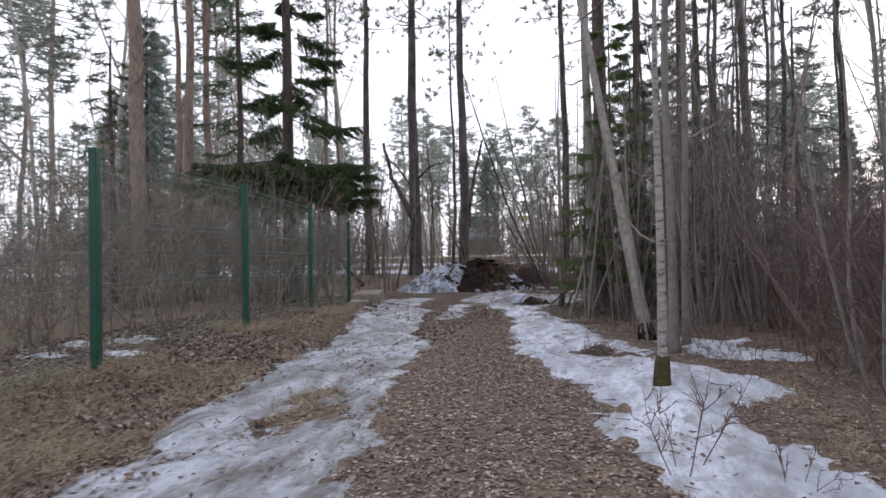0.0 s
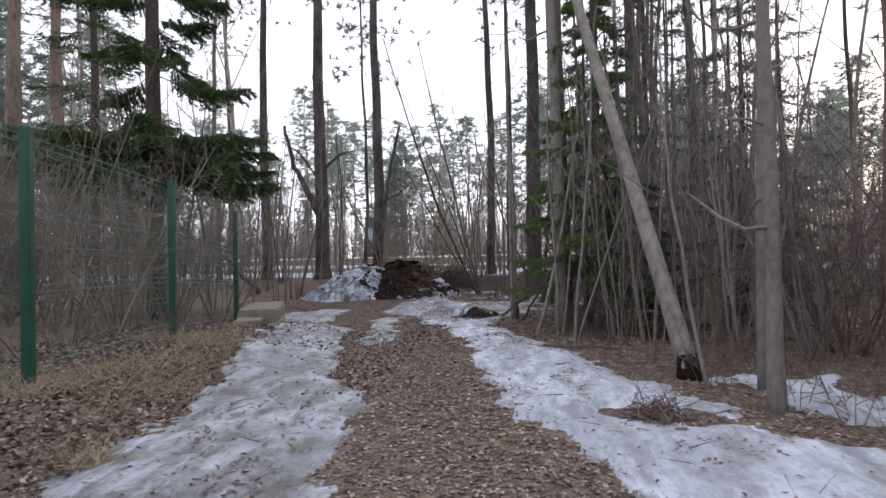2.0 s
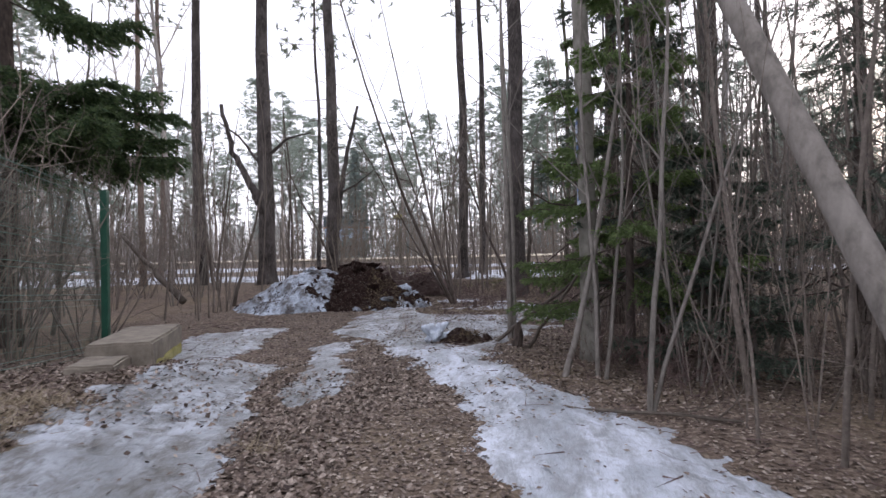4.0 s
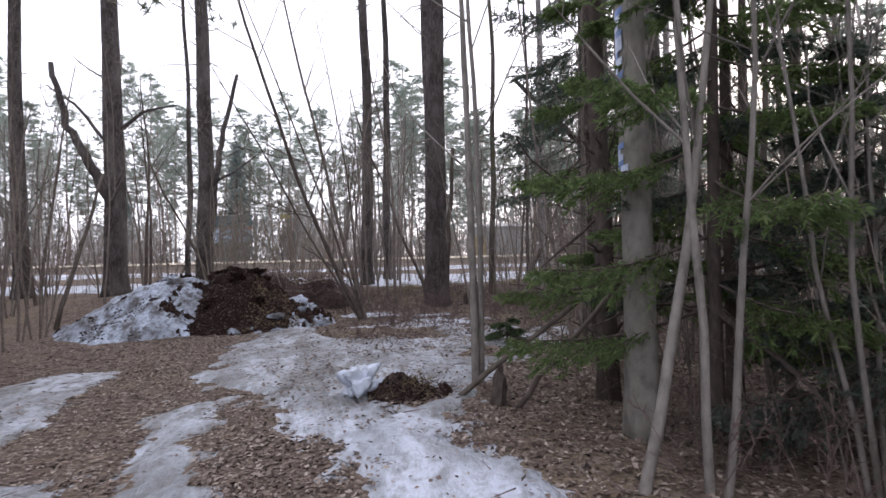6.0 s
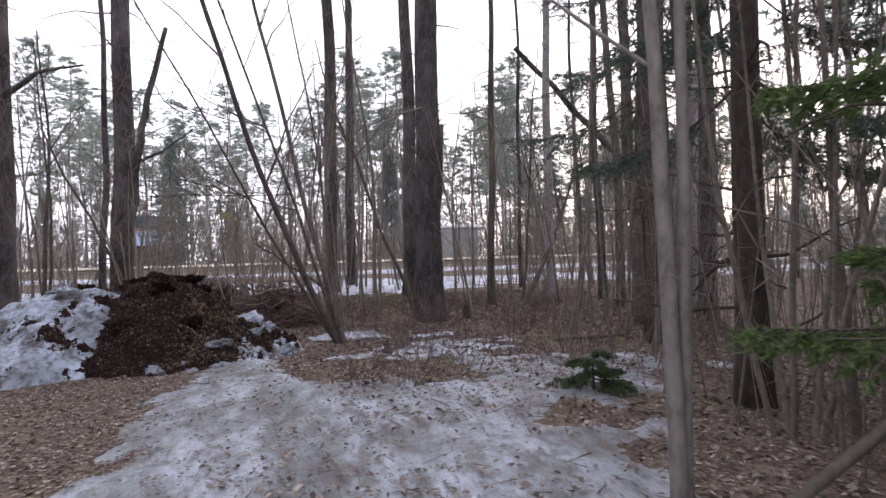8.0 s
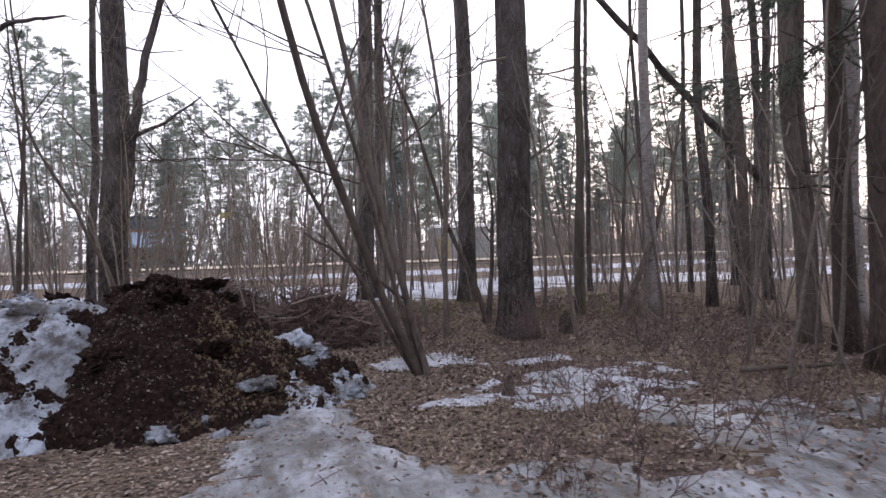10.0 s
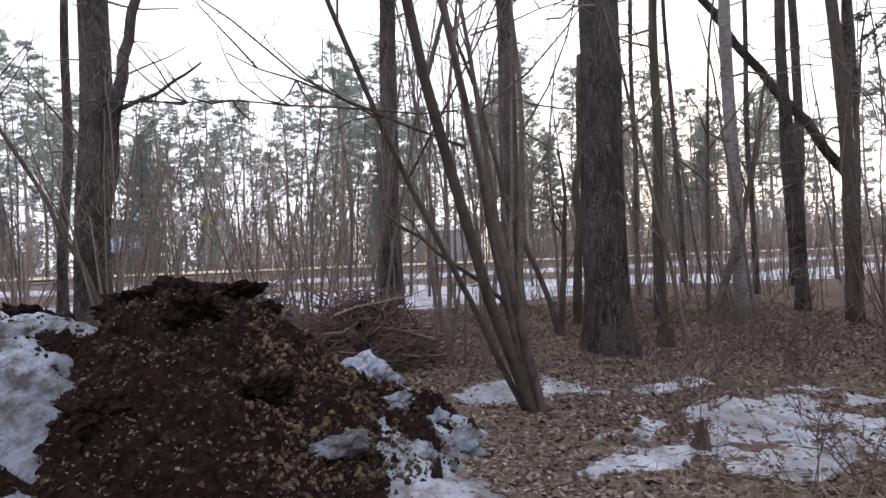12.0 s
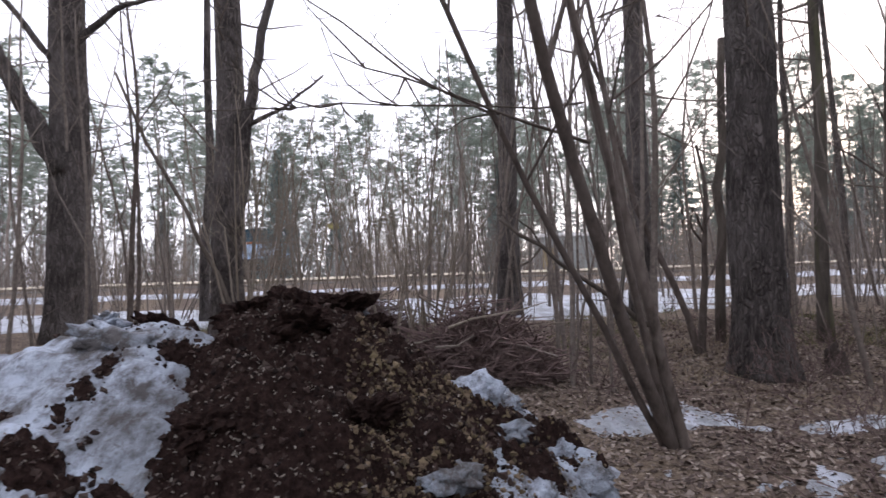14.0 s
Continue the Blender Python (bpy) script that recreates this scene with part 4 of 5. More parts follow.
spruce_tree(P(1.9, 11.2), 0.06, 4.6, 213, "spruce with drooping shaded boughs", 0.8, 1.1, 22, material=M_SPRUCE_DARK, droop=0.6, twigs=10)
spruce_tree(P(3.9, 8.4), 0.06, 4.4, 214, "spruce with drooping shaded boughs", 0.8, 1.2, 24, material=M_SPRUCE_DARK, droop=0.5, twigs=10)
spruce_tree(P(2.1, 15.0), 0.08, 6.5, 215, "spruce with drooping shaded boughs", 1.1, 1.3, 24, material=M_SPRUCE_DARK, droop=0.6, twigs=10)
spruce_tree(P(0.12, 12.72), 0.05, 6.4, 216, "young spruce with soft fresh green boughs", 0.7, 1.25, 40, material=M_SPRUCE_FRESH, droop=0.4, dead=6, twigs=30, dense=95)
spruce_tree(P(0.9, 12.3), 0.03, 2.6, 209, "young spruce with fresh green boughs", 0.25, 1.0, 34, material=M_SPRUCE_DARK, droop=0.35, dead=0, twigs=26, dense=95)
spruce_tree(P(-0.1, 17.2), 0.012, 0.36, 210, "small young spruce close to the ground", 0.08, 0.42, 9, material=M_SPRUCE_NEEDLE, droop=0.3, dead=0, twigs=16, needle=0.03, width=0.006, per=40)
spruce_tree(P(-13.4, 18.6), 0.16, 16, 217, "tall spruce with drooping dark boughs", 3.6, 2.6, 44, droop=0.5, twigs=20, per=14, needle=0.06, width=0.02, dense=30)
spruce_tree(P(-12.5, 12.0), 0.1, 7, 211, "young spruce with dark green boughs", 1.5, 1.6, 34, droop=0.4)

# ---- birches, aspens and alders close to the track ----
birch = pine_tree(P(0.48, 5.48), 0.047, 3.95, 301, "slim pale birch snapped off above a moss-covered foot", lean=(0.01, 0.0), bend=0.03, material=M_BIRCH, sides=14, rings=40, dead=4, dead_z=(3.2, 3.8), dead_len=0.9, crown=0, flare=0.25, name="birch_tree",
                  limbs=[(((0.0, 0, 3.6), (0.3, 0.1, 3.9), (0.75, 0.2, 4.05)), 0.03, 0.015), (((0.0, 0, 3.75), (-0.2, 0, 3.85), (-0.35, 0, 4.0)), 0.03, 0.015)])
mg = Geo()
mg.tube([(0, 0, -0.05), (0, 0, 0.1), (0, 0, 0.26), (0.003, 0, 0.33)], (0.088, 0.074, 0.062, 0.05), 16, 1 + 0.2 * np.random.default_rng(3).uniform(-1, 1, (4, 16)))
part("mossy_foot", mg, M_MOSS, birch.children[0], "dark yellow-green moss round the foot", True)
lean_tree = pine_tree(P(0.57, 8.74), 0.093, 11, 302, "grey leaning aspen with a dark scorched foot", lean=(-0.157, 0.47), bend=0.02, material=M_GREY, sides=20, rings=50, dead=3, dead_z=(4, 9), crown=0, flare=0.2, name="aspen_tree")
lg = Geo()
lg.tube([(-0.0, 0.0, -0.05), (-0.01, 0.05, 0.1), (-0.03, 0.095, 0.21)], (0.134, 0.118, 0.103), 18, 1 + 0.1 * np.random.default_rng(4).uniform(-1, 1, (3, 18)))
part("scorched_foot", lg, M_SOIL, lean_tree.children[0], "blackened foot of the trunk", True)
aspen = pine_tree(P(-0.28, 12.95), 0.108, 18, 303, "smooth pale grey aspen wrapped with strips of blue film", bend=0.03, material=M_ASPEN, sides=24, rings=60, dead=4, dead_z=(5, 10), crown=0, flare=0.3, name="aspen_tree")
for z0, z1, seed in ((1.78, 2.02, 1), (2.36, 2.95, 2)):
    rng = np.random.default_rng(seed)
    k = 6 if seed == 1 else 12
    for j in range(k):
        z = z0 + (z1 - z0) * (j + 0.5) / k
        wg = Geo()
        a = np.linspace(1.9 + rng.uniform(-0.15, 0.15), 3.45 + rng.uniform(-0.35, 0.35), 14)
        rad = 0.112
        hgt = (z1 - z0) / k * 0.5
        xy = np.stack([np.cos(a), np.sin(a)], 1)
        tilt = 0.02 * (a - 3.4)
        v = []
        for rr in (rad, rad + 0.004):
            for s in (-1, 1):
                v.append(np.column_stack([xy * rr, z + s * hgt + tilt]))
        wg.grid(np.stack([q[:, 0] for q in (v[0], v[1], v[3], v[2], v[0])]), np.stack([q[:, 1] for q in (v[0], v[1], v[3], v[2], v[0])]), np.stack([q[:, 2] for q in (v[0], v[1], v[3], v[2], v[0])]))
        part("film_strip", wg, M_TAPE_DARK if j % 3 == 2 else M_TAPE, aspen.children[0], "pale blue plastic film strip")
pine_tree(P(0.8, 7.54), 0.058, 9, 304, "grey young tree with a straight stem", material=M_GREY, sides=14, rings=40, bend=0.05, dead=6, dead_z=(1.2, 6), crown=0, name="young_tree", dead_len=0.8)
pine_tree(P(1.04, 8.3), 0.05, 8, 305, "grey young tree with a straight stem", material=M_GREY, bend=0.05, dead=6, dead_z=(1.5, 6), crown=0, name="young_tree", dead_len=0.8)
pine_tree(P(5.0, 22.3), 0.13, 17, 306, "birch with peeling white and black bark", material=M_BIRCH, sides=18, rings=40, bend=0.1, dead=8, dead_z=(3, 9), crown=0, name="birch_tree")
pine_tree(P(5.7, 22.9), 0.11, 17, 307, "birch with peeling white and black bark", material=M_BIRCH, sides=18, rings=40, bend=0.1, lean=(0.02, 0), dead=8, dead_z=(3, 9), crown=0, name="birch_tree")
pine_tree(P(2.93, 24.5), 0.11, 17, 308, "pale birch with a mossy lower trunk", material=M_BIRCH, sides=18, rings=40, bend=0.06, dead=10, dead_z=(2, 9), crown=0, name="birch_tree")
pine_tree(P(3.3, 21.6), 0.12, 16, 309, "dark bare alder standing in a clump", material=M_ALDER, bend=0.07, dead=8, dead_z=(2, 9), crown=0, name="alder_tree")
pine_tree(P(3.55, 21.75), 0.09, 16, 310, "dark bare alder standing in a clump", material=M_ALDER, lean=(0.03, 0.01), bend=0.09, dead=8, dead_z=(2, 9), crown=0, name="alder_tree")
pine_tree(P(4.2, 23.65), 0.1, 16, 311, "slender alder with bare branches", material=M_ALDER, bend=0.1, dead=10, dead_z=(2, 9), crown=0, name="alder_tree")
bare_tree("aspen_tree", P(-1.1, 14.65), [(0, 0, (-0.03, 0, 1), 6.5, 0.042), (0.06, 0.03, (0.03, 0, 1), 6.0, 0.034)], 320, "grey twin-stemmed young aspen", M_GREY, 5, 2, up=0.3, wander=0.06)
bare_tree("sapling", P(-0.75, 12.1), [(0, 0, (0.36, 0.1, 1), 4.6, 0.035)], 321, "leaning grey bare sapling", M_GREY, 5, 2, up=0.1, wander=0.08, group="saplings by the track")
bare_tree("sapling", P(-0.42, 12.0), [(0, 0, (-0.02, 0, 1), 5.0, 0.028), (0.06, -0.05, (0.12, 0, 1), 4.6, 0.024)], 322, "grey sapling with two stems", M_GREY, 5, 2, up=0.2, wander=0.08, group="saplings by the track")
bare_tree("sapling", P(-0.33, 10.68), [(0, 0, (0.06, 0, 1), 5.0, 0.026), (0.02, 0, (0.25, 0.1, 1), 4.2, 0.02)], 323, "grey forked bare sapling", M_GREY, 6, 2, up=0.2, wander=0.08, group="saplings by the track")
bare_tree("sapling", P(0.55, 8.25), [(0, 0, (-0.03, 0.05, 1), 4.5, 0.022)], 324, "thin crooked grey bare sapling", M_GREY, 5, 2, up=0.15, wander=0.14, group="saplings by the track")
bare_tree("willow_tree", P(-2.1, 21.62), [(0, 0, (-0.47, -0.34, 1), 8.5, 0.05), (0.08, -0.03, (-0.27, -0.13, 1), 8.5, 0.044), (0.02, 0.06, (-0.37, -0.22, 1), 7.5, 0.03), (-0.03, 0.03, (-0.58, -0.3, 1), 6.5, 0.028), (0.05, 0.08, (-0.18, 0.1, 1), 7.0, 0.03)],
          325, "leaning many-stemmed goat willow with brown bark", M_ALDER, 9, 3, up=0.07, wander=0.06)
bare_tree("alder_tree", P(-0.35, 24.35), [(0, 0, (0.0, 0, 1), 2.6, 0.055), (-0.02, 0, (-0.25, 0.05, 1), 6.0, 0.045)], 326, "crooked young alder with a forked stem", M_ALDER, 7, 3, up=0.1, wander=0.16)
bare_tree("alder_tree", P(2.1, 24.3), [(0, 0, (0.55, 0.1, 0.8), 4.5, 0.07), (0.05, 0.05, (0.2, 0.1, 1), 6, 0.04)], 327, "leaning dark alder bent towards the light", M_ALDER, 7, 3, up=0.25, wander=0.1)
bare_tree("alder_tree", P(-8.9, 28.6), [(0, 0, (0.02, 0, 1), 7.0, 0.06), (0.1, 0, (0.12, 0, 1), 6.5, 0.045)], 328, "bare dark twin-stemmed alder tree", M_ALDER, 9, 3, up=0.2, wander=0.09)
bare_tree("alder_tree", P(-10.5, 25.5), [(0, 0, (-0.2, 0, 1), 7.0, 0.05), (0.1, 0, (0.15, 0, 1), 6.5, 0.045)], 329, "bare dark twin-stemmed alder tree", M_ALDER, 9, 3, up=0.2, wander=0.09)


# ---- dead wood ----
def pole(name, a, b, r0, r1, seed, label, material=M_DEADWOOD, twigs=4, category="dead wood", group=""):
    rng = np.random.default_rng(seed)
    a, b = np.array(a, float), np.array(b, float)
    t = np.linspace(0, 1, 9)[:, None]
    pts = (b - a) * t
    pts[1:-1] += rng.normal(0, 0.015, (7, 3)) * np.linalg.norm(b - a) * 0.4
    root = thing(name, label, category, tuple(a), group=group)
    g = Geo()
    g.tube(pts, np.linspace(r0, r1, 9), 9, 1 + 0.08 * rng.uniform(-1, 1, (9, 9)))
    part("stem", g, material, root, smooth=True)
    if twigs:
        tg = Geo()
        for k in range(twigs):
            i = rng.integers(2, 8)
            grow(tg, pts[i], unit(b - a) * 0.6 + rng.normal(0, 0.7, 3), rng.uniform(0.2, 0.7), 0.008, rng, 1, 2, 4)
        tagged(part("twig_spray", tg, material, root), kind="stuff")
    return root


pole("fallen_pole", (-1.38, 14.25, 0.03), (-0.12, 14.0, 1.02), 0.026, 0.019, 1, "dead grey pole leaning into the spruces")
pole("fallen_pole", (-0.92, 13.86, 0.03), (-0.3, 13.1, 1.15), 0.023, 0.016, 2, "dead grey pole leaning into the spruces")
pole("fallen_tree", (-10.1, 22.6, 0.12), (-12.6, 23.6, 2.2), 0.10, 0.05, 3, "fallen pale trunk leaning against trees", twigs=7)
pole("fallen_tree", (-8.3, 21.9, 0.03), (-7.9, 23.2, 3.4), 0.05, 0.03, 4, "leaning pale dead tree stem", twigs=6)
pole("leaning_stick", (-6.15, 26.2, 0.4), (-7.9, 26.0, 4.3), 0.035, 0.02, 5, "long bare stick leaning beside a pine", twigs=3)
pole("broken_branch", (-2.25, 21.5, 0.85), (-3.35, 21.3, 1.62), 0.018, 0.012, 6, "broken dead branch hanging on the willow", twigs=4)
pole("long_branch", (-2.75, 21.25, 2.1), (-4.35, 20.9, 2.55), 0.012, 0.004, 7, "long thin dead branch reaching over the heap", twigs=7)
pole("long_branch", (-2.8, 21.2, 2.35), (-5.2, 21.0, 2.25), 0.008, 0.003, 21, "long thin dead branch reaching over the heap", twigs=9)
pole("long_branch", (-3.1, 21.0, 3.3), (-5.3, 20.8, 3.7), 0.008, 0.003, 22, "long thin dead branch reaching over the heap", twigs=9)
pole("long_branch", (-2.6, 21.4, 3.0), (-0.9, 21.6, 3.8), 0.008, 0.003, 23, "long thin dead branch of the willow", twigs=8)
pole("hung_tree", (6.6, 25.5, 2.7), (2.6, 25.5, 6.5), 0.1, 0.06, 8, "broken tree hung up slantwise between pines", material=M_PINE, twigs=8)
pole("fallen_branch", (-0.95, 10.9, 0.04), (0.2, 10.3, 0.08), 0.015, 0.01, 9, "thin dead branch lying on snow", twigs=4)
pole("fallen_branch", (1.0, 20.3, 0.05), (1.9, 19.9, 0.12), 0.03, 0.02, 10, "dead branch on the forest floor", twigs=4)
pole("leaning_dead_tree", (0.25, 24.9, 0.2), (0.55, 25.0, 4.4), 0.07, 0.05, 11, "broken grey stem leaning by a pine", twigs=5)
pole("fallen_branch", (2.2, 5.0, 0.05), (3.6, 4.7, 0.5), 0.02, 0.01, 12, "dead branch among brush", twigs=6)


def stump(place, r, height, seed, label):
    rng = np.random.default_rng(seed)
    root = thing("stump", label, "stump", place)
    g = Geo()
    a = np.arange(12)
    lump = 1 + 0.25 * rng.uniform(-1, 1, (6, 12))
    g.tube([(0, 0, -0.06), (0, 0, height * 0.2), (0.01, 0, height * 0.5), (0.015, 0.01, height * 0.8), (0.02, 0, height), (0.02, 0, height * 0.8)], np.array((1.5, 1.1, 0.95, 0.9, 0.6, 0.2)) * r, 12, lump)
    part("stump_wood", g, M_SPRUCE, root, smooth=False)


stump(P(0.53, 23.3), 0.09, 0.28, 1, "small rotten brown stump")
stump(P(-1.55, 20.35), 0.05, 0.17, 2, "rotten broken stump among leaves")
stump(P(-1.05, 13.95), 0.06, 0.3, 3, "dark broken stump by the poles")


# ---- brush piles ----
def brush_pile(place, rx, ry, height, count, seed, label, long=0.75, thick=1.0):
    rng = np.random.default_rng(seed)
    root = thing("brush_pile", label, "brush pile", place)
    g = Geo()
    for k in range(count):
        a, s = rng.uniform(0, 6.283), math.sqrt(rng.uniform(0, 1))
        c = np.array((rx * s * math.cos(a), ry * s * math.sin(a), height * (1 - s ** 1.6) * rng.uniform(0.2, 1.05)))
        d = unit((rng.normal(0, 1), rng.normal(0, 1), rng.normal(0, 0.45)))
        L = rng.uniform(0.3, 1.0) * long
        q = np.array([c - d * L / 2, c + rng.normal(0, 0.05, 3), c + d * L / 2 + (0, 0, rng.uniform(-0.1, 0.08))])
        q[:, 2] = np.maximum(q[:, 2], 0.0)
        g.tube(q, np.array((1, 0.8, 0.4)) * rng.uniform(0.003, 0.010) * thick, 3, cap=False)
    part("brushwood", g, M_TWIG_RED, root)
    for k in range(14 if rx > 0.5 else 3):
        bg = Geo()
        a = rng.uniform(0, 6.283)
        c = np.array((rx * 0.6 * math.cos(a), ry * 0.6 * math.sin(a), height * rng.uniform(0.35, 0.8)))
        d = unit((rng.normal(0, 1), rng.normal(0, 1), rng.normal(0.15, 0.3)))
        grow(bg, c - d * long * 0.7, d, long * rng.uniform(1.2, 1.9), 0.011 * thick, rng, 1, 2, 6)
        part("branch", bg, M_TWIG_TAN if k % 3 == 0 else M_TWIG, root, "thicker pale bare branch")


brush_pile(P(-3.15, 23.9), 0.85, 0.6, 0.8, 2000, 1, "heap of cut red-brown brushwood", 0.85, 1.3)
brush_pile(P(-4.6, 25.6), 1.0, 0.7, 0.72, 1800, 2, "heap of cut red-brown brushwood", 0.85, 1.3)
brush_pile(P(-0.10, 7.42), 0.2, 0.16, 0.16, 220, 3, "low clump of dead twigs in snow", 0.34, 0.5)


# ---- turf lump and snow chunk on the ice ----
def turf_lump():
    rng = np.random.default_rng(8)
    root = thing("turf_lump", "clod of soil and dry grass lying on ice", "turf", P(-1.72, 14.5))
    g = Geo()
    X, Y = np.meshgrid(np.linspace(-0.42, 0.42, 40), np.linspace(-0.3, 0.3, 30))
    Z = 0.13 * (1 - ((X / 0.4) ** 2 + (Y / 0.28) ** 2)) + 0.16 * fbm(X * 7, Y * 7, 4, 5)
    g.grid(X, Y, Z, Z > -0.05)
    part("soil", g, M_SOIL, root, smooth=True)
    cg = Geo()
    cx, cy = rng.normal(0, 0.17, 700), rng.normal(0, 0.12, 700)
    lumps(cg, cx, cy, np.maximum(0.13 * (1 - ((cx / 0.4) ** 2 + (cy / 0.28) ** 2)) + 0.16 * fbm(cx * 7, cy * 7, 4, 5), 0), 0.006 + 0.03 * rng.uniform(0, 1, 700) ** 2, rng)
    tagged(part("crumb_crust", cg, M_CLOD, root, "brown crumbled crust of turf"), kind="stuff")
    tri = []
    for k in range(110):
        x, y = rng.normal(0, 0.17), rng.normal(0, 0.12)
        z = 0.15 * (1 - ((x / 0.4) ** 2 + (y / 0.28) ** 2))
        tri.append(blades(rng, (x, y, max(z, 0)), rng.normal(0, 1, (3, 3)) + (0, 0, 0.3), 0.13, 0.008))
    tagged(part("dry_grass", joined(tri), M_STRAW_SOIL, root), kind="stuff")
    bm = bmesh.new()
    bmesh.ops.create_icosphere(bm, subdivisions=4, radius=0.17)
    for v in bm.verts:
        d = 1 + 1.3 * noise.noise(v.co * 8 + Vector((2, 5, 1))) + 0.7 * noise.noise(v.co * 17) + 0.3 * noise.noise(v.co * 40)
        v.co = Vector((v.co.x * d * 0.9, v.co.y * d * 0.5, v.co.z * d * (0.75 + 1.6 * abs(v.co.x))))
    me = bpy.data.meshes.new("snow_chunk")
    bm.to_mesh(me)
    bm.free()
    me.materials.append(M_SNOW_CLEAN)
    me.polygons.foreach_set("use_smooth", [True] * len(me.polygons))
    ob = new("snow_chunk", me)
    ob.matrix_basis = pose(-2.19, 14.66, gz(-2.19, 14.66) + 0.1, 10, 5, 20)
    tagged(ob, "upright chunk of clean blue-white snow on ice", "snow")


turf_lump()


# ---- undergrowth: saplings and shrubs ----
def scatter(kind, spots, seed, scale=(0.8, 1.2), tilt=6):
    rng = np.random.default_rng(seed)
    first = True
    for i, (x, y) in enumerate(spots):
        proto = kind[i % len(kind)]
        s = rng.uniform(*scale)
        m = pose(x, y, gz(x, y) - 0.02, rng.uniform(-tilt, tilt), rng.uniform(-tilt, tilt), rng.uniform(0, 360)) @ Matrix.Diagonal((s, s, s, 1))
        if i < len(kind) and proto.get("home", 0) == 0:
            proto["home"] = 1
            proto.matrix_basis = m
            proto.scale = (s, s, s)
        else:
            c = copy_thing(proto, m @ Matrix.Diagonal((1 / proto.scale[0], 1 / proto.scale[1], 1 / proto.scale[2], 1)))


def open_view(x, y):
    """Away from the sight line to the kiosk and the shed."""
    return y < 60 or y > 98 or (abs(x + 0.222 * y) > 6.5 and abs(x - 15) > 5)


def area(n, x0, x1, y0, y1, seed, keep=open_view):
    rng = np.random.default_rng(seed)
    out = []
    while len(out) < n:
        x, y = rng.uniform(x0, x1), rng.uniform(y0, y1)
        if keep(x, y):
            out.append((x, y))
    return out


def clear(x, y):
    """Not on the track, nor on the way walked, nor on the heap."""
    edge = np.interp(y, [-5, 0, 4, 8, 12, 15, 18, 22], [2.2, 1.8, 1.5, 0.55, -0.5, -0.4, 0.2, -1.2])
    return (x > edge or y > 23.2) and not (-8.4 < x < -2.3 and y < 24.8)


THIN = [bare_tree("sapling", (0, 0, 0), [(0, 0, (0.02, 0, 1), rng_l, 0.017 + 0.004 * k)], 400 + k, "thin bare sapling in the undergrowth", M_TWIG, 8, 2, "saplings in the wood", up=0.25, wander=0.09) for k, rng_l in enumerate((3.2, 4.0, 5.0, 6.0, 4.5, 5.5))]
STEMS = [bare_tree("sapling_clump", (0, 0, 0), [(0.1 * math.cos(a), 0.1 * math.sin(a), (0.22 * math.cos(a), 0.22 * math.sin(a), 1), 3.6 + 0.5 * (j % 3), 0.02) for j, a in enumerate((0, 1.3, 2.5, 3.9, 5.1))], 420 + k, "clump of thin grey bare stems", M_TWIG if k % 2 else M_GREY, 7, 2, "sapling clumps", up=0.2, wander=0.1) for k in range(3)]
SHRUBS = [bare_tree("shrub", (0, 0, 0), [(0.12 * math.cos(a), 0.12 * math.sin(a), (0.55 * math.cos(a), 0.55 * math.sin(a), 1), 2.4 + 0.3 * (j % 3), 0.016) for j, a in enumerate((0.2, 1.1, 2.0, 2.8, 3.7, 4.6, 5.5))], 440 + k, "dense bare shrub with grey-brown twigs", M_TWIG, 9, 3, "bare shrubs", "shrub", up=0.15, wander=0.16) for k in range(3)]
REDS = [bare_tree("shrub", (0, 0, 0), [(0.12 * math.cos(a), 0.12 * math.sin(a), (0.6 * math.cos(a), 0.6 * math.sin(a), 1), 2.0 + 0.3 * (j % 3), 0.015) for j, a in enumerate((0.2, 1.1, 2.0, 2.8, 3.7, 4.6, 5.5))], 450 + k, "dense dark red-brown bare shrub", M_TWIG_RED, 9, 3, "dark shrubs", "shrub", up=0.12, wander=0.18) for k in range(2)]
TANS = [bare_tree("shrub", (0, 0, 0), [(0.1 * math.cos(a), 0.1 * math.sin(a), (0.3 * math.cos(a), 0.3 * math.sin(a), 1), 2.5 + 0.3 * (j % 3), 0.016) for j, a in enumerate((0.2, 1.1, 2.0, 2.8, 3.7, 4.6, 5.5))], 460 + k, "upright tan bare shrub", M_TWIG_TAN, 8, 2, "tan shrubs", "shrub", up=0.2, wander=0.1) for k in range(2)]
SPRIGS = [bare_tree("twig_sprig", (0, 0, 0), [(0.03 * math.cos(a), 0.03 * math.sin(a), (0.5 * math.cos(a), 0.5 * math.sin(a), 1), 0.5 + 0.12 * (j % 3), 0.004) for j, a in enumerate((0.2, 1.5, 2.8, 4.6))], 470 + k, "small sprig of bare twigs", M_TWIG_RED, 6, 2, "twig sprigs", "sprig", up=0.15, wander=0.16) for k in range(3)]

scatter(THIN, area(40, -12, 6, 24.2, 31, 1, clear) + area(26, -0.3, 3.5, 9.2, 16, 2, clear) + area(14, 0.5, 4.5, 17, 23, 3, clear) + area(30, -16, -7.5, 14, 26, 4) + area(12, -3.4, -1.0, 22.9, 27, 47) + area(34, 2.0, 12, 23, 34, 45), 1)
scatter(STEMS, area(10, 0.3, 3.2, 9.5, 15.5, 5, clear) + area(10, 2, 7, 4, 12, 6, clear) + area(10, -14, -8, 8, 24, 7) + area(8, -6, 8, 26, 32, 8), 2)
scatter(SHRUBS, area(24, -11, -6.9, 1.5, 14, 9) + area(14, -15, -10, 12, 28, 10) + area(10, 3.5, 9, 12, 24, 11) + area(14, -14, 14, 29, 36, 12), 3)
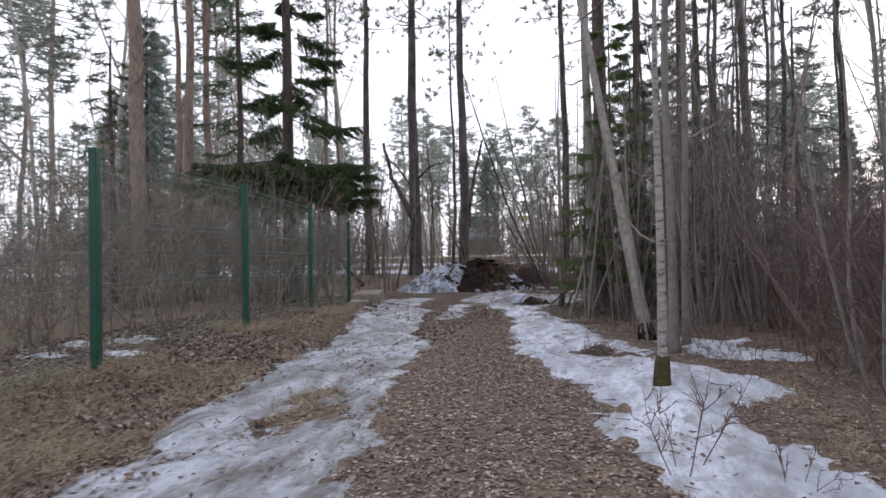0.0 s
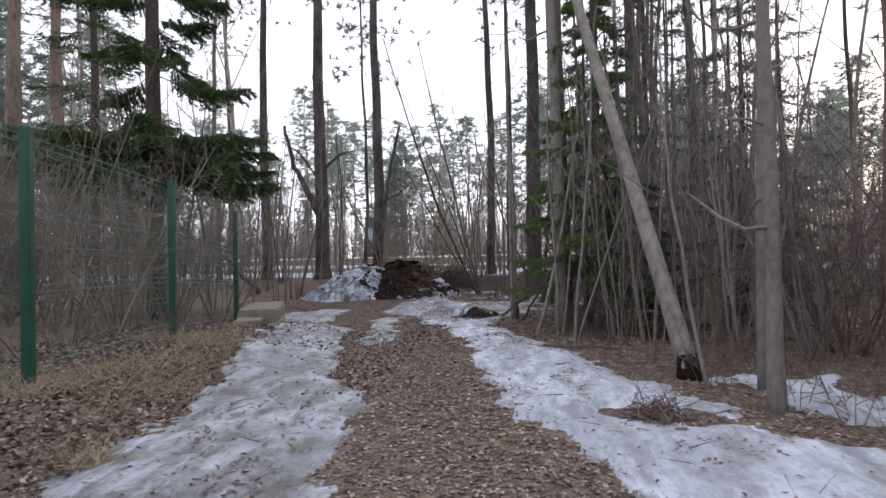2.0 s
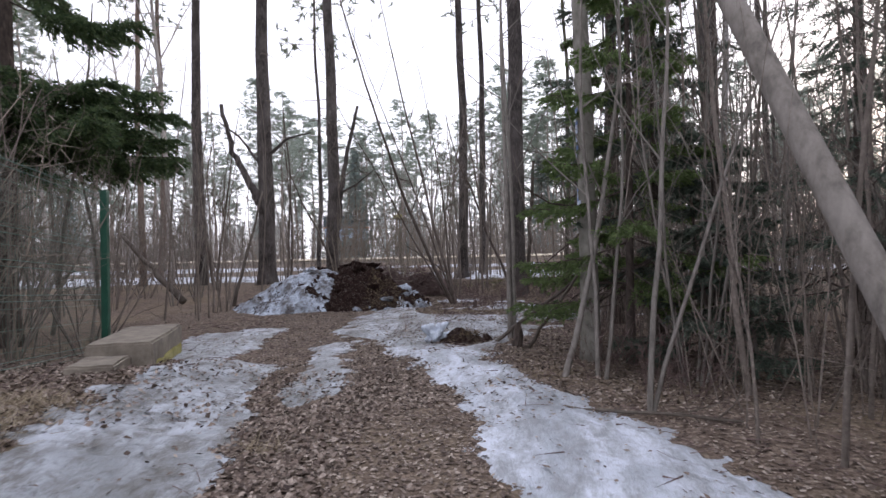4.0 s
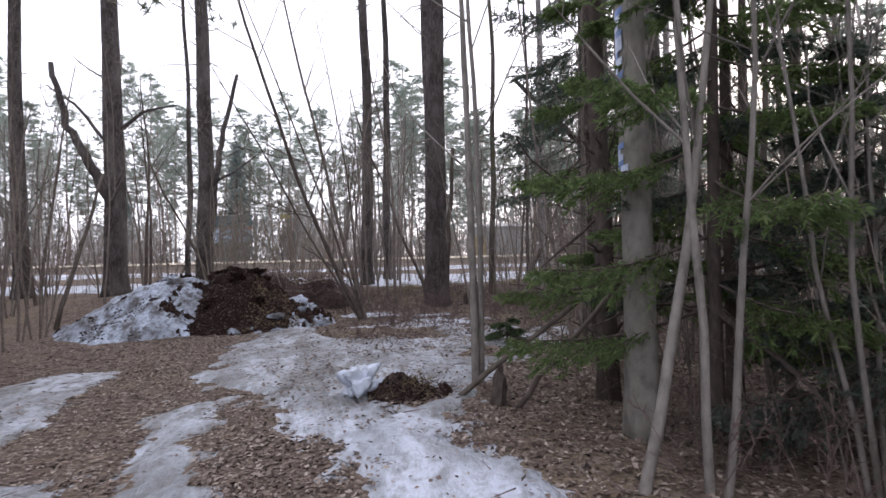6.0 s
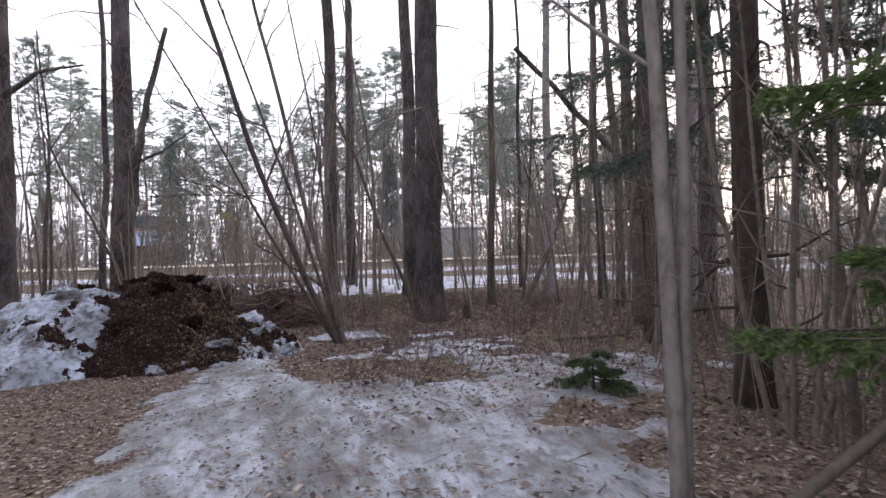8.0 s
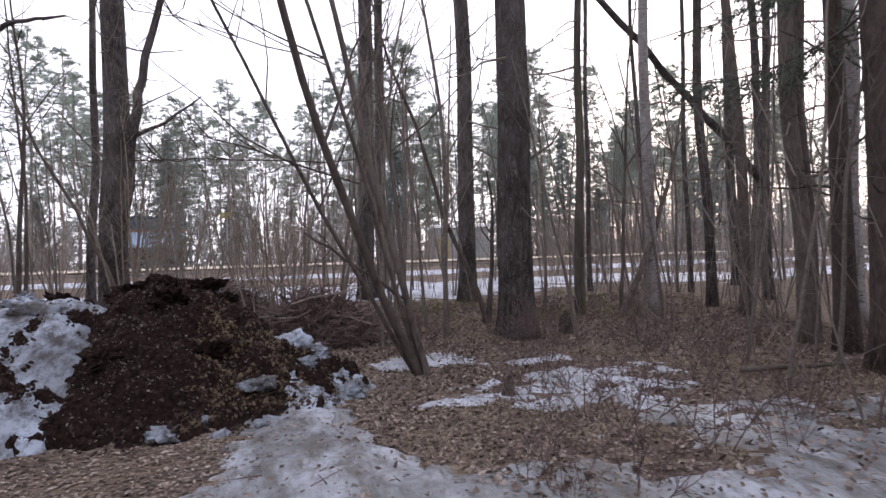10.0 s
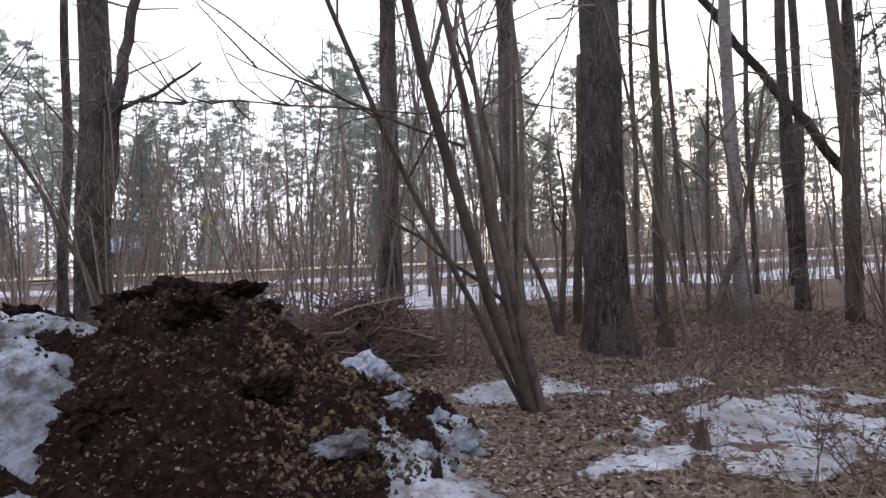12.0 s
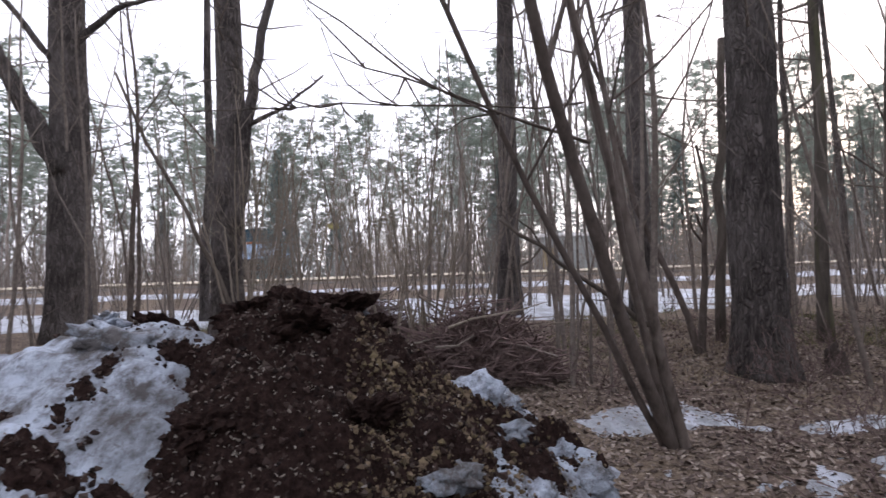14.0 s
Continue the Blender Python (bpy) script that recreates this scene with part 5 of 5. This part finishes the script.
scatter(REDS, area(34, 2.3, 7.5, 1.5, 10.5, 13, clear) + area(10, 5, 11, 8, 22, 14), 4, (0.8, 1.15))
scatter(TANS, area(26, -26, 22, 36, 47, 15) + area(70, -70, 80, 63, 70, 16) + area(8, -7, -3, 24.9, 28, 17), 5, (0.8, 1.4))
scatter(SPRIGS, area(90, -2.4, 3, 17.8, 25, 18) + area(22, 0.3, 2.6, 3, 9.5, 19) + area(14, -1.5, 0.5, 11, 15.5, 20, clear) + area(20, -9, -5, 2, 13, 21), 6, (0.5, 1.3), 15)


def spikes(a, b, r):
    """Three-sided tapering twigs from a to b."""
    d = b - a
    d /= np.linalg.norm(d, axis=1)[:, None] + 1e-9
    ref = np.where(np.abs(d[:, 2:3]) > 0.7, np.array([[1.0, 0, 0]]), np.array([[0, 0, 1.0]]))
    u = np.cross(d, ref)
    u /= np.linalg.norm(u, axis=1)[:, None] + 1e-9
    w = np.cross(d, u)
    k = len(a)
    ring = [a + r[:, None] * (math.cos(t) * u + math.sin(t) * w) for t in (0, 2.094, 4.189)]
    V = np.stack(ring + [b], 1).reshape(-1, 3)
    i = np.arange(k)[:, None] * 4
    F = np.concatenate([i + [0, 1, 3], i + [1, 2, 3], i + [2, 0, 3]])
    return V, F


def thicket(name, spots, seed, low, high, r, twigs, material, label, lean=0.12, reach=0.3, start=0.15):
    """Countless thin bare stems with their twigs, as one mass."""
    rng = np.random.default_rng(seed)
    xy = np.array(spots)
    P0 = np.column_stack([xy, ground_z(xy[:, 0], xy[:, 1]) - 0.05])
    n = len(P0)
    H = rng.uniform(low, high, n)
    top = P0 + np.stack([rng.normal(0, lean, n) * H, rng.normal(0, lean, n) * H, H], 1)
    mid = (P0 + top) / 2 + rng.normal(0, 0.05, (n, 3)) * H[:, None]
    R = r * rng.uniform(0.5, 1.4, n)
    rows = [(P0, mid + (top - mid) * 0.15, R), (mid - (top - mid) * 0.05, top, R * 0.62)]
    for k in range(twigs):
        s = start + (0.97 - start) * rng.uniform(0, 1, (n, 1))
        q = np.where(s < 0.5, P0 + (mid - P0) * s * 2, mid + (top - mid) * (s * 2 - 1))
        d = rng.normal(0, 1, (n, 3)) + (0, 0, 0.7)
        d /= np.linalg.norm(d, axis=1)[:, None]
        L = H[:, None] * reach * rng.uniform(0.3, 1.1, (n, 1)) * (1.15 - s)
        e = q + d * L
        rows.append((q, e, R * 0.4))
        d2 = d + rng.normal(0, 0.6, (n, 3))
        rows.append((q + d * L * 0.5, q + d * L * 0.5 + d2 * L * 0.45, R * 0.28))
    g = Geo()
    V, F, off = [], [], 0
    for a, b, rr in rows:
        v, f = spikes(a, b, rr)
        V.append(v)
        F.append(f + off)
        off += len(v)
    g.v, g.f, g.n = [np.concatenate(V)], np.concatenate(F).tolist(), off
    return solid(name, g, material, label, "undergrowth", "stuff")


def behind_fence(x, y):
    return x < -3.75 - 0.1935 * (y + 1.64) * 1.0 + 0.33 - 0.75


thicket("undergrowth", area(210, -12, -4.6, 0.5, 15, 51, behind_fence), 51, 1.6, 4.4, 0.014, 11, M_TWIG, "dense grey-brown bare brush behind the fence", 0.22, 0.4)
thicket("undergrowth", area(90, -9, -4.6, 2, 13, 63, behind_fence), 63, 2.0, 3.4, 0.017, 14, M_TWIG_TAN, "pale tan bare brush arching over the fence", 0.4, 0.55)
thicket("undergrowth", area(340, -22, -11, 2, 30, 52), 52, 2.0, 5.0, 0.016, 10, M_TWIG, "grey-brown bare brush among the pines", 0.12, 0.3)
thicket("undergrowth", area(800, 2.1, 8, 0.5, 11, 53, clear), 53, 1.2, 2.8, 0.009, 13, M_TWIG_RED, "dense dark red-brown brush in the wood", 0.25, 0.42)
thicket("undergrowth", area(420, 0.2, 6, 9, 19, 54, clear), 54, 1.5, 4.0, 0.010, 10, M_TWIG, "dense bare brush under the spruces", 0.2, 0.35)
thicket("undergrowth", area(320, -13, 12, 24.6, 33, 55, clear), 55, 1.0, 3.6, 0.009, 9, M_TWIG, "thin bare brush at the wood's edge", 0.12, 0.3)
thicket("undergrowth", area(260, 1.0, 12, 15, 30, 56, clear), 56, 1.5, 4.5, 0.012, 9, M_TWIG, "thin bare brush between the trees", 0.15, 0.3)
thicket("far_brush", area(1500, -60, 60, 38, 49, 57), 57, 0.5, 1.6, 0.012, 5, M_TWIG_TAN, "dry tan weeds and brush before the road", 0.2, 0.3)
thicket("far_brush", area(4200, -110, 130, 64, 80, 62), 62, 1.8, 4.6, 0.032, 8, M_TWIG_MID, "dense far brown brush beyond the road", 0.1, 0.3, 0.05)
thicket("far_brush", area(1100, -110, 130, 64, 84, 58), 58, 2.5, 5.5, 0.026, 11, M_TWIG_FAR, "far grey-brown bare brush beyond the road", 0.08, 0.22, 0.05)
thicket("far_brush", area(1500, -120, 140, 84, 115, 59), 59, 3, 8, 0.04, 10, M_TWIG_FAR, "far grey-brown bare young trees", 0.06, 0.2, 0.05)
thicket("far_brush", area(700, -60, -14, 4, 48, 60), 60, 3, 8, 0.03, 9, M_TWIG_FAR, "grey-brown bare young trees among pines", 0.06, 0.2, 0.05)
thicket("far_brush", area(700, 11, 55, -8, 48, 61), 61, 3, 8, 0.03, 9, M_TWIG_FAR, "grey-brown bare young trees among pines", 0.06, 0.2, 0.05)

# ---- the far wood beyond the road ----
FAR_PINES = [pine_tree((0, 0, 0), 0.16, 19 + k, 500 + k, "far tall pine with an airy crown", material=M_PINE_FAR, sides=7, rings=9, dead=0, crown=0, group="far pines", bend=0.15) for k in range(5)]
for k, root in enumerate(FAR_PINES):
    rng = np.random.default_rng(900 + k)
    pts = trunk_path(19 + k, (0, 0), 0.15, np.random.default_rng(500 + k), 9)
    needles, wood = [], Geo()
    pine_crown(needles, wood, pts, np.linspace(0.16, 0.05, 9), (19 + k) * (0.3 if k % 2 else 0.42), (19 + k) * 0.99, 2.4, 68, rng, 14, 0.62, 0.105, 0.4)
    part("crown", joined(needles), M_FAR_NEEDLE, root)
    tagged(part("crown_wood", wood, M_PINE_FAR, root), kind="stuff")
FAR_SPRUCES = []
for k in range(3):
    rng = np.random.default_rng(600 + k)
    H = 11 + 1.5 * k
    root = thing("spruce_tree", "far conical dark green spruce", "tree", group="far spruces")
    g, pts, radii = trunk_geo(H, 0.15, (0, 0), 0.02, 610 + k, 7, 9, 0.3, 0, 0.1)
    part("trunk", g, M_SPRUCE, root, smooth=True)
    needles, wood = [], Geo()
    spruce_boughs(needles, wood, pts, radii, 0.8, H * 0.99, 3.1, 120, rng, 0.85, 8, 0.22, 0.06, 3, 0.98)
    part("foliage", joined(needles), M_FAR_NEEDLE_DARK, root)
    tagged(part("crown_wood", wood, M_SPRUCE, root), kind="stuff")
    FAR_SPRUCES.append(root)
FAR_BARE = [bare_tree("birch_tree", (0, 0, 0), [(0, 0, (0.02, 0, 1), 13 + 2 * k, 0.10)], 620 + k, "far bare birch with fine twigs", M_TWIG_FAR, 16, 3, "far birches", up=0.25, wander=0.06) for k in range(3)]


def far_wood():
    """The mass of the wood behind the nearer far trees, hazed by its colour."""
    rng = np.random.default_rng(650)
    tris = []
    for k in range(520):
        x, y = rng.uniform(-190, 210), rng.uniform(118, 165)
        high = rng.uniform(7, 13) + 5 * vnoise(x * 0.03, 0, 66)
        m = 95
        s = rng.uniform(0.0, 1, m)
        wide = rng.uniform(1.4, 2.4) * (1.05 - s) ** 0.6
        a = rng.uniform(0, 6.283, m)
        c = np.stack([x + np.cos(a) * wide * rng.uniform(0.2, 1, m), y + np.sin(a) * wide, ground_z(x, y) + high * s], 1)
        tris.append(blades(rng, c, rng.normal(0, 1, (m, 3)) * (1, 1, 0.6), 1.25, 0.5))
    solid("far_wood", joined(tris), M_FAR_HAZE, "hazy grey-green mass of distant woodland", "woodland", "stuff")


far_wood()


scatter(FAR_PINES, area(140, -95, 75, 72, 118, 31) + area(18, -60, -24, 8, 44, 32) + area(14, 18, 55, -6, 40, 33) + area(18, -30, 30, -40, -9, 34), 31, (0.8, 1.2), 2)
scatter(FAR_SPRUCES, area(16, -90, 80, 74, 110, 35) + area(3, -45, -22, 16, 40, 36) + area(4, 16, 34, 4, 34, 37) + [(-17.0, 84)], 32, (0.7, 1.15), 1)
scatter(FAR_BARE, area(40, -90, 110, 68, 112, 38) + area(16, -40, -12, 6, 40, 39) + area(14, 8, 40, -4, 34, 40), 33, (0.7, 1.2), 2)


# ---- buildings beyond the road ----
def bevel_box(name, size, centre, material, parent, label=""):
    bm = bmesh.new()
    bmesh.ops.create_cube(bm, size=1, matrix=Matrix.Translation(centre) @ Matrix.Diagonal((*size, 1)))
    bmesh.ops.bevel(bm, geom=list(bm.edges), offset=0.03, segments=1, affect="EDGES")
    me = bpy.data.meshes.new(name)
    bm.to_mesh(me)
    bm.free()
    me.materials.append(material)
    ob = new(name, me)
    ob.parent = parent
    if label:
        tagged(ob, label)
    return ob


def kiosk():
    x, y = -20.1, 92.0
    root = thing("kiosk", "roadside kiosk with dark teal fascia and pale blue front", "building", (x, y, gz(x, y) + 1.2), 12)
    front = bevel_box("wall", (6.4, 4, 1.9), (0, 2, 2.4), M_PALEBLUE, root, "pale blue front wall")
    bevel_box("base", (6.2, 3.8, 2.9), (0, 2, 0.0), M_SPRUCE, root, "dark brown board base")
    bevel_box("awning", (7.0, 0.5, 0.22), (0, 0.0, 3.5), M_ORANGE, root, "faded orange awning edge")
    board = bevel_box("fascia", (6.8, 0.3, 1.5), (0, 0.1, 4.4), M_TEAL, root, "dark teal fascia board")
    bevel_box("roof", (6.9, 4.3, 0.15), (0, 2, 5.2), M_TEAL, root)
    for i in range(5):
        bevel_box("mullion", (0.12, 0.1, 1.8), (-2.9 + 1.45 * i, -0.03, 2.4), M_WHITE, front, "white window mullion")
    bevel_box("pillar", (0.3, 0.3, 7.0), (3.9, -0.4, 2.1), M_GREYSHEET, root, "pale pillar")
    cu = bpy.data.curves.new("figure", "FONT")
    cu.body, cu.size, cu.extrude = "2", 1.35, 0.02
    cu.materials.append(M_WHITE)
    ob = new("figure", cu)
    ob.parent = board
    ob.matrix_basis = pose(1.6, -0.08, 3.95, 90, 0, 0)
    tagged(ob, "white figure 2")


kiosk()


def shed():
    x, y = 15.2, 78.0
    root = thing("shed", "long grey sheet-clad shed with a pale flat roof", "building", (x, y, gz(x, y)), -6)
    bevel_box("wall", (6.4, 5, 3.6), (0, 2.5, 1.8), M_GREYSHEET, root)
    bevel_box("roof", (6.8, 5.5, 0.35), (0, 2.5, 3.78), M_WHITE, root, "pale flat roof edge")
    bevel_box("door", (1.6, 0.08, 2.4), (-2.2, -0.03, 1.2), M_OCHRE, root)
    for i in range(5):
        bevel_box("rib", (0.08, 0.06, 3.5), (-2.8 + 1.4 * i, -0.03, 1.78), M_GREYSHEET, root)


shed()


def marker(x, y, height, label):
    root = thing("road_sign", label, "road sign", (x, y, gz(x, y)))
    g = Geo()
    g.tube([(0, 0, -0.2), (0, 0, height)], (0.05, 0.05), 8)
    part("pole", g, M_GREYSHEET, root)
    bevel_box("panel", (0.9, 0.05, 0.5), (0, -0.06, height - 0.25), M_ALGAE, root, "small yellow panel")


marker(-9.0, 66, 4.6, "small yellow road sign on a grey pole")


# ---- leaves, grass and chips on the floor ----
def leaf_floor():
    rng = np.random.default_rng(77)
    N = 330000
    y = rng.uniform(0.5, 26.5, N)
    x = path_x(y) + np.where(rng.uniform(0, 1, N) < 0.6, rng.normal(0.4, 1.6, N), rng.uniform(-4.5, 7, N))
    # deeper drifts of crisp leaves on the bank and under the trees
    drift = np.arange(N) > 0.62 * N
    bank = drift & (np.arange(N) % 2 == 0)
    wood = drift & (np.arange(N) % 2 == 1)
    x[bank], y[bank] = rng.uniform(-7, -2.5, bank.sum()), rng.uniform(0.5, 12.5, bank.sum())
    x[wood], y[wood] = rng.uniform(-3.2, 4.5, wood.sum()), np.where(rng.uniform(0, 1, wood.sum()) < 0.28, rng.uniform(11, 17.5, wood.sum()), rng.uniform(17.5, 27, wood.sum()))
    f = any_snow(x, y)
    hs = np.maximum(heap_snow_z(x, y), heap_soil_z(x, y))
    keep = ((f < 0.0) | (rng.uniform(0, 1, N) < np.where(vnoise(x * 1.8, y * 1.8, 88) > 0.62, 0.2, 0.03) + np.where(y > 14, 0.07, 0.0) + np.where((y > 16.5) & (x > -2.4), 0.18, 0.0))) & ~((hs > 0.0) & (y > 19) & (y < 23.8) & (x > -8.3) & (x < -2.4))
    x, y, f, drift = x[keep], y[keep], f[keep], drift[keep]
    k = len(x)
    z = ground_z(x, y) + np.clip(f * 0.28, 0, 0.05) + 0.008
    s = (rng.uniform(0.008, 0.024, k) * np.where(drift, 1.25, 1.0))[:, None]
    tilt = np.where(drift, 2.4, 1.0)
    a = rng.uniform(0, 6.283, k)
    d = np.stack([np.cos(a), np.sin(a), rng.normal(0, 0.16, k) * tilt], 1)
    e = np.stack([-np.sin(a), np.cos(a), rng.normal(0, 0.2, k) * tilt], 1)
    c = np.stack([x, y, z], 1)
    wid = rng.uniform(0.45, 0.8, k)[:, None]
    curl = np.zeros((k, 3))
    curl[:, 2] = s[:, 0] * rng.uniform(-0.1, 0.3, k)
    V = np.stack([c - d * s, c + e * s * wid + curl, c + d * s * 1.15, c - e * s * wid + curl], 1).reshape(-1, 3)
    F = np.arange(4 * k).reshape(k, 4)
    F = np.concatenate([F[:, [0, 1, 2]], F[:, [0, 2, 3]]])
    g = Geo()
    g.v, g.f, g.n = [V], F.tolist(), 4 * k
    solid("fallen_leaves", g, M_LEAF, "brown fallen leaves and chips over the track", "leaves", "stuff")


leaf_floor()


def litter_twigs():
    rng = np.random.default_rng(79)
    n = 8000
    x, y = rng.uniform(-7, 5, n), rng.uniform(1, 27, n)
    ok = (np.abs(x - path_x(y)) > 1.0) & ~((x > -8.3) & (x < -2.4) & (y > 19) & (y < 23.8)) & ((any_snow(x, y) < 0.05) | (rng.uniform(0, 1, n) < 0.25))
    x, y = x[ok], y[ok]
    a = np.column_stack([x, y, ground_z(x, y) + 0.02 + np.clip(any_snow(x, y) * 0.13, 0, 0.05)])
    ang = rng.uniform(0, 6.283, len(x))
    b = a + np.column_stack([np.cos(ang), np.sin(ang), rng.normal(0.05, 0.15, len(x))]) * rng.uniform(0.06, 0.30, (len(x), 1))
    V, F = spikes(a, b, rng.uniform(0.002, 0.007, len(x)))
    g = Geo()
    g.v, g.f, g.n = [V], F.tolist(), len(V)
    solid("fallen_twigs", g, M_TWIG_RED, "small fallen twigs on the forest floor", "twigs", "stuff")


litter_twigs()


def grass(n, x0, x1, y0, y1, seed, material, label, length=0.16, patch=0.05, flat=0.7):
    rng = np.random.default_rng(seed)
    x, y = rng.uniform(x0, x1, n), rng.uniform(y0, y1, n)
    ok = (fbm(x * 1.1, y * 1.1, 3, seed) > patch) & (any_snow(x, y) < 0.02) & (np.abs(x - path_x(y) - 0.2) > 0.9)
    x, y = x[ok], y[ok]
    c = np.stack([x, y, ground_z(x, y)], 1)
    ways = rng.normal(0, 1, (len(x), 3)) * (1, 1, 0.4) + (0, 0, flat)
    g = joined([blades(rng, c, ways, length, 0.006)])
    solid("dry_grass", g, material, label, "grass", "stuff")


grass(60000, -6.0, -2.2, 0.5, 12, 81, M_STRAW, "matted straw-coloured dry grass beside the track", 0.2, 0.1, 0.5)
grass(30000, -4.8, -2.4, 1.0, 6.5, 85, M_STRAW, "flattened pale dry grass on the bank", 0.26, 0.0, 0.25)
grass(16000, -0.4, 1.6, 0.5, 7, 82, M_STRAW, "matted straw-coloured dry grass beside the snow", 0.13)
grass(30000, -4, 5, 18, 27, 83, M_STRAW, "thin dry grass on the forest floor", 0.2, 0.06, 0.5)
grass(16000, -9, 3, 24.2, 29, 84, M_GREEN_TUFT, "dull green tufts at the wood's edge", 0.22, 0.1, 1.0)
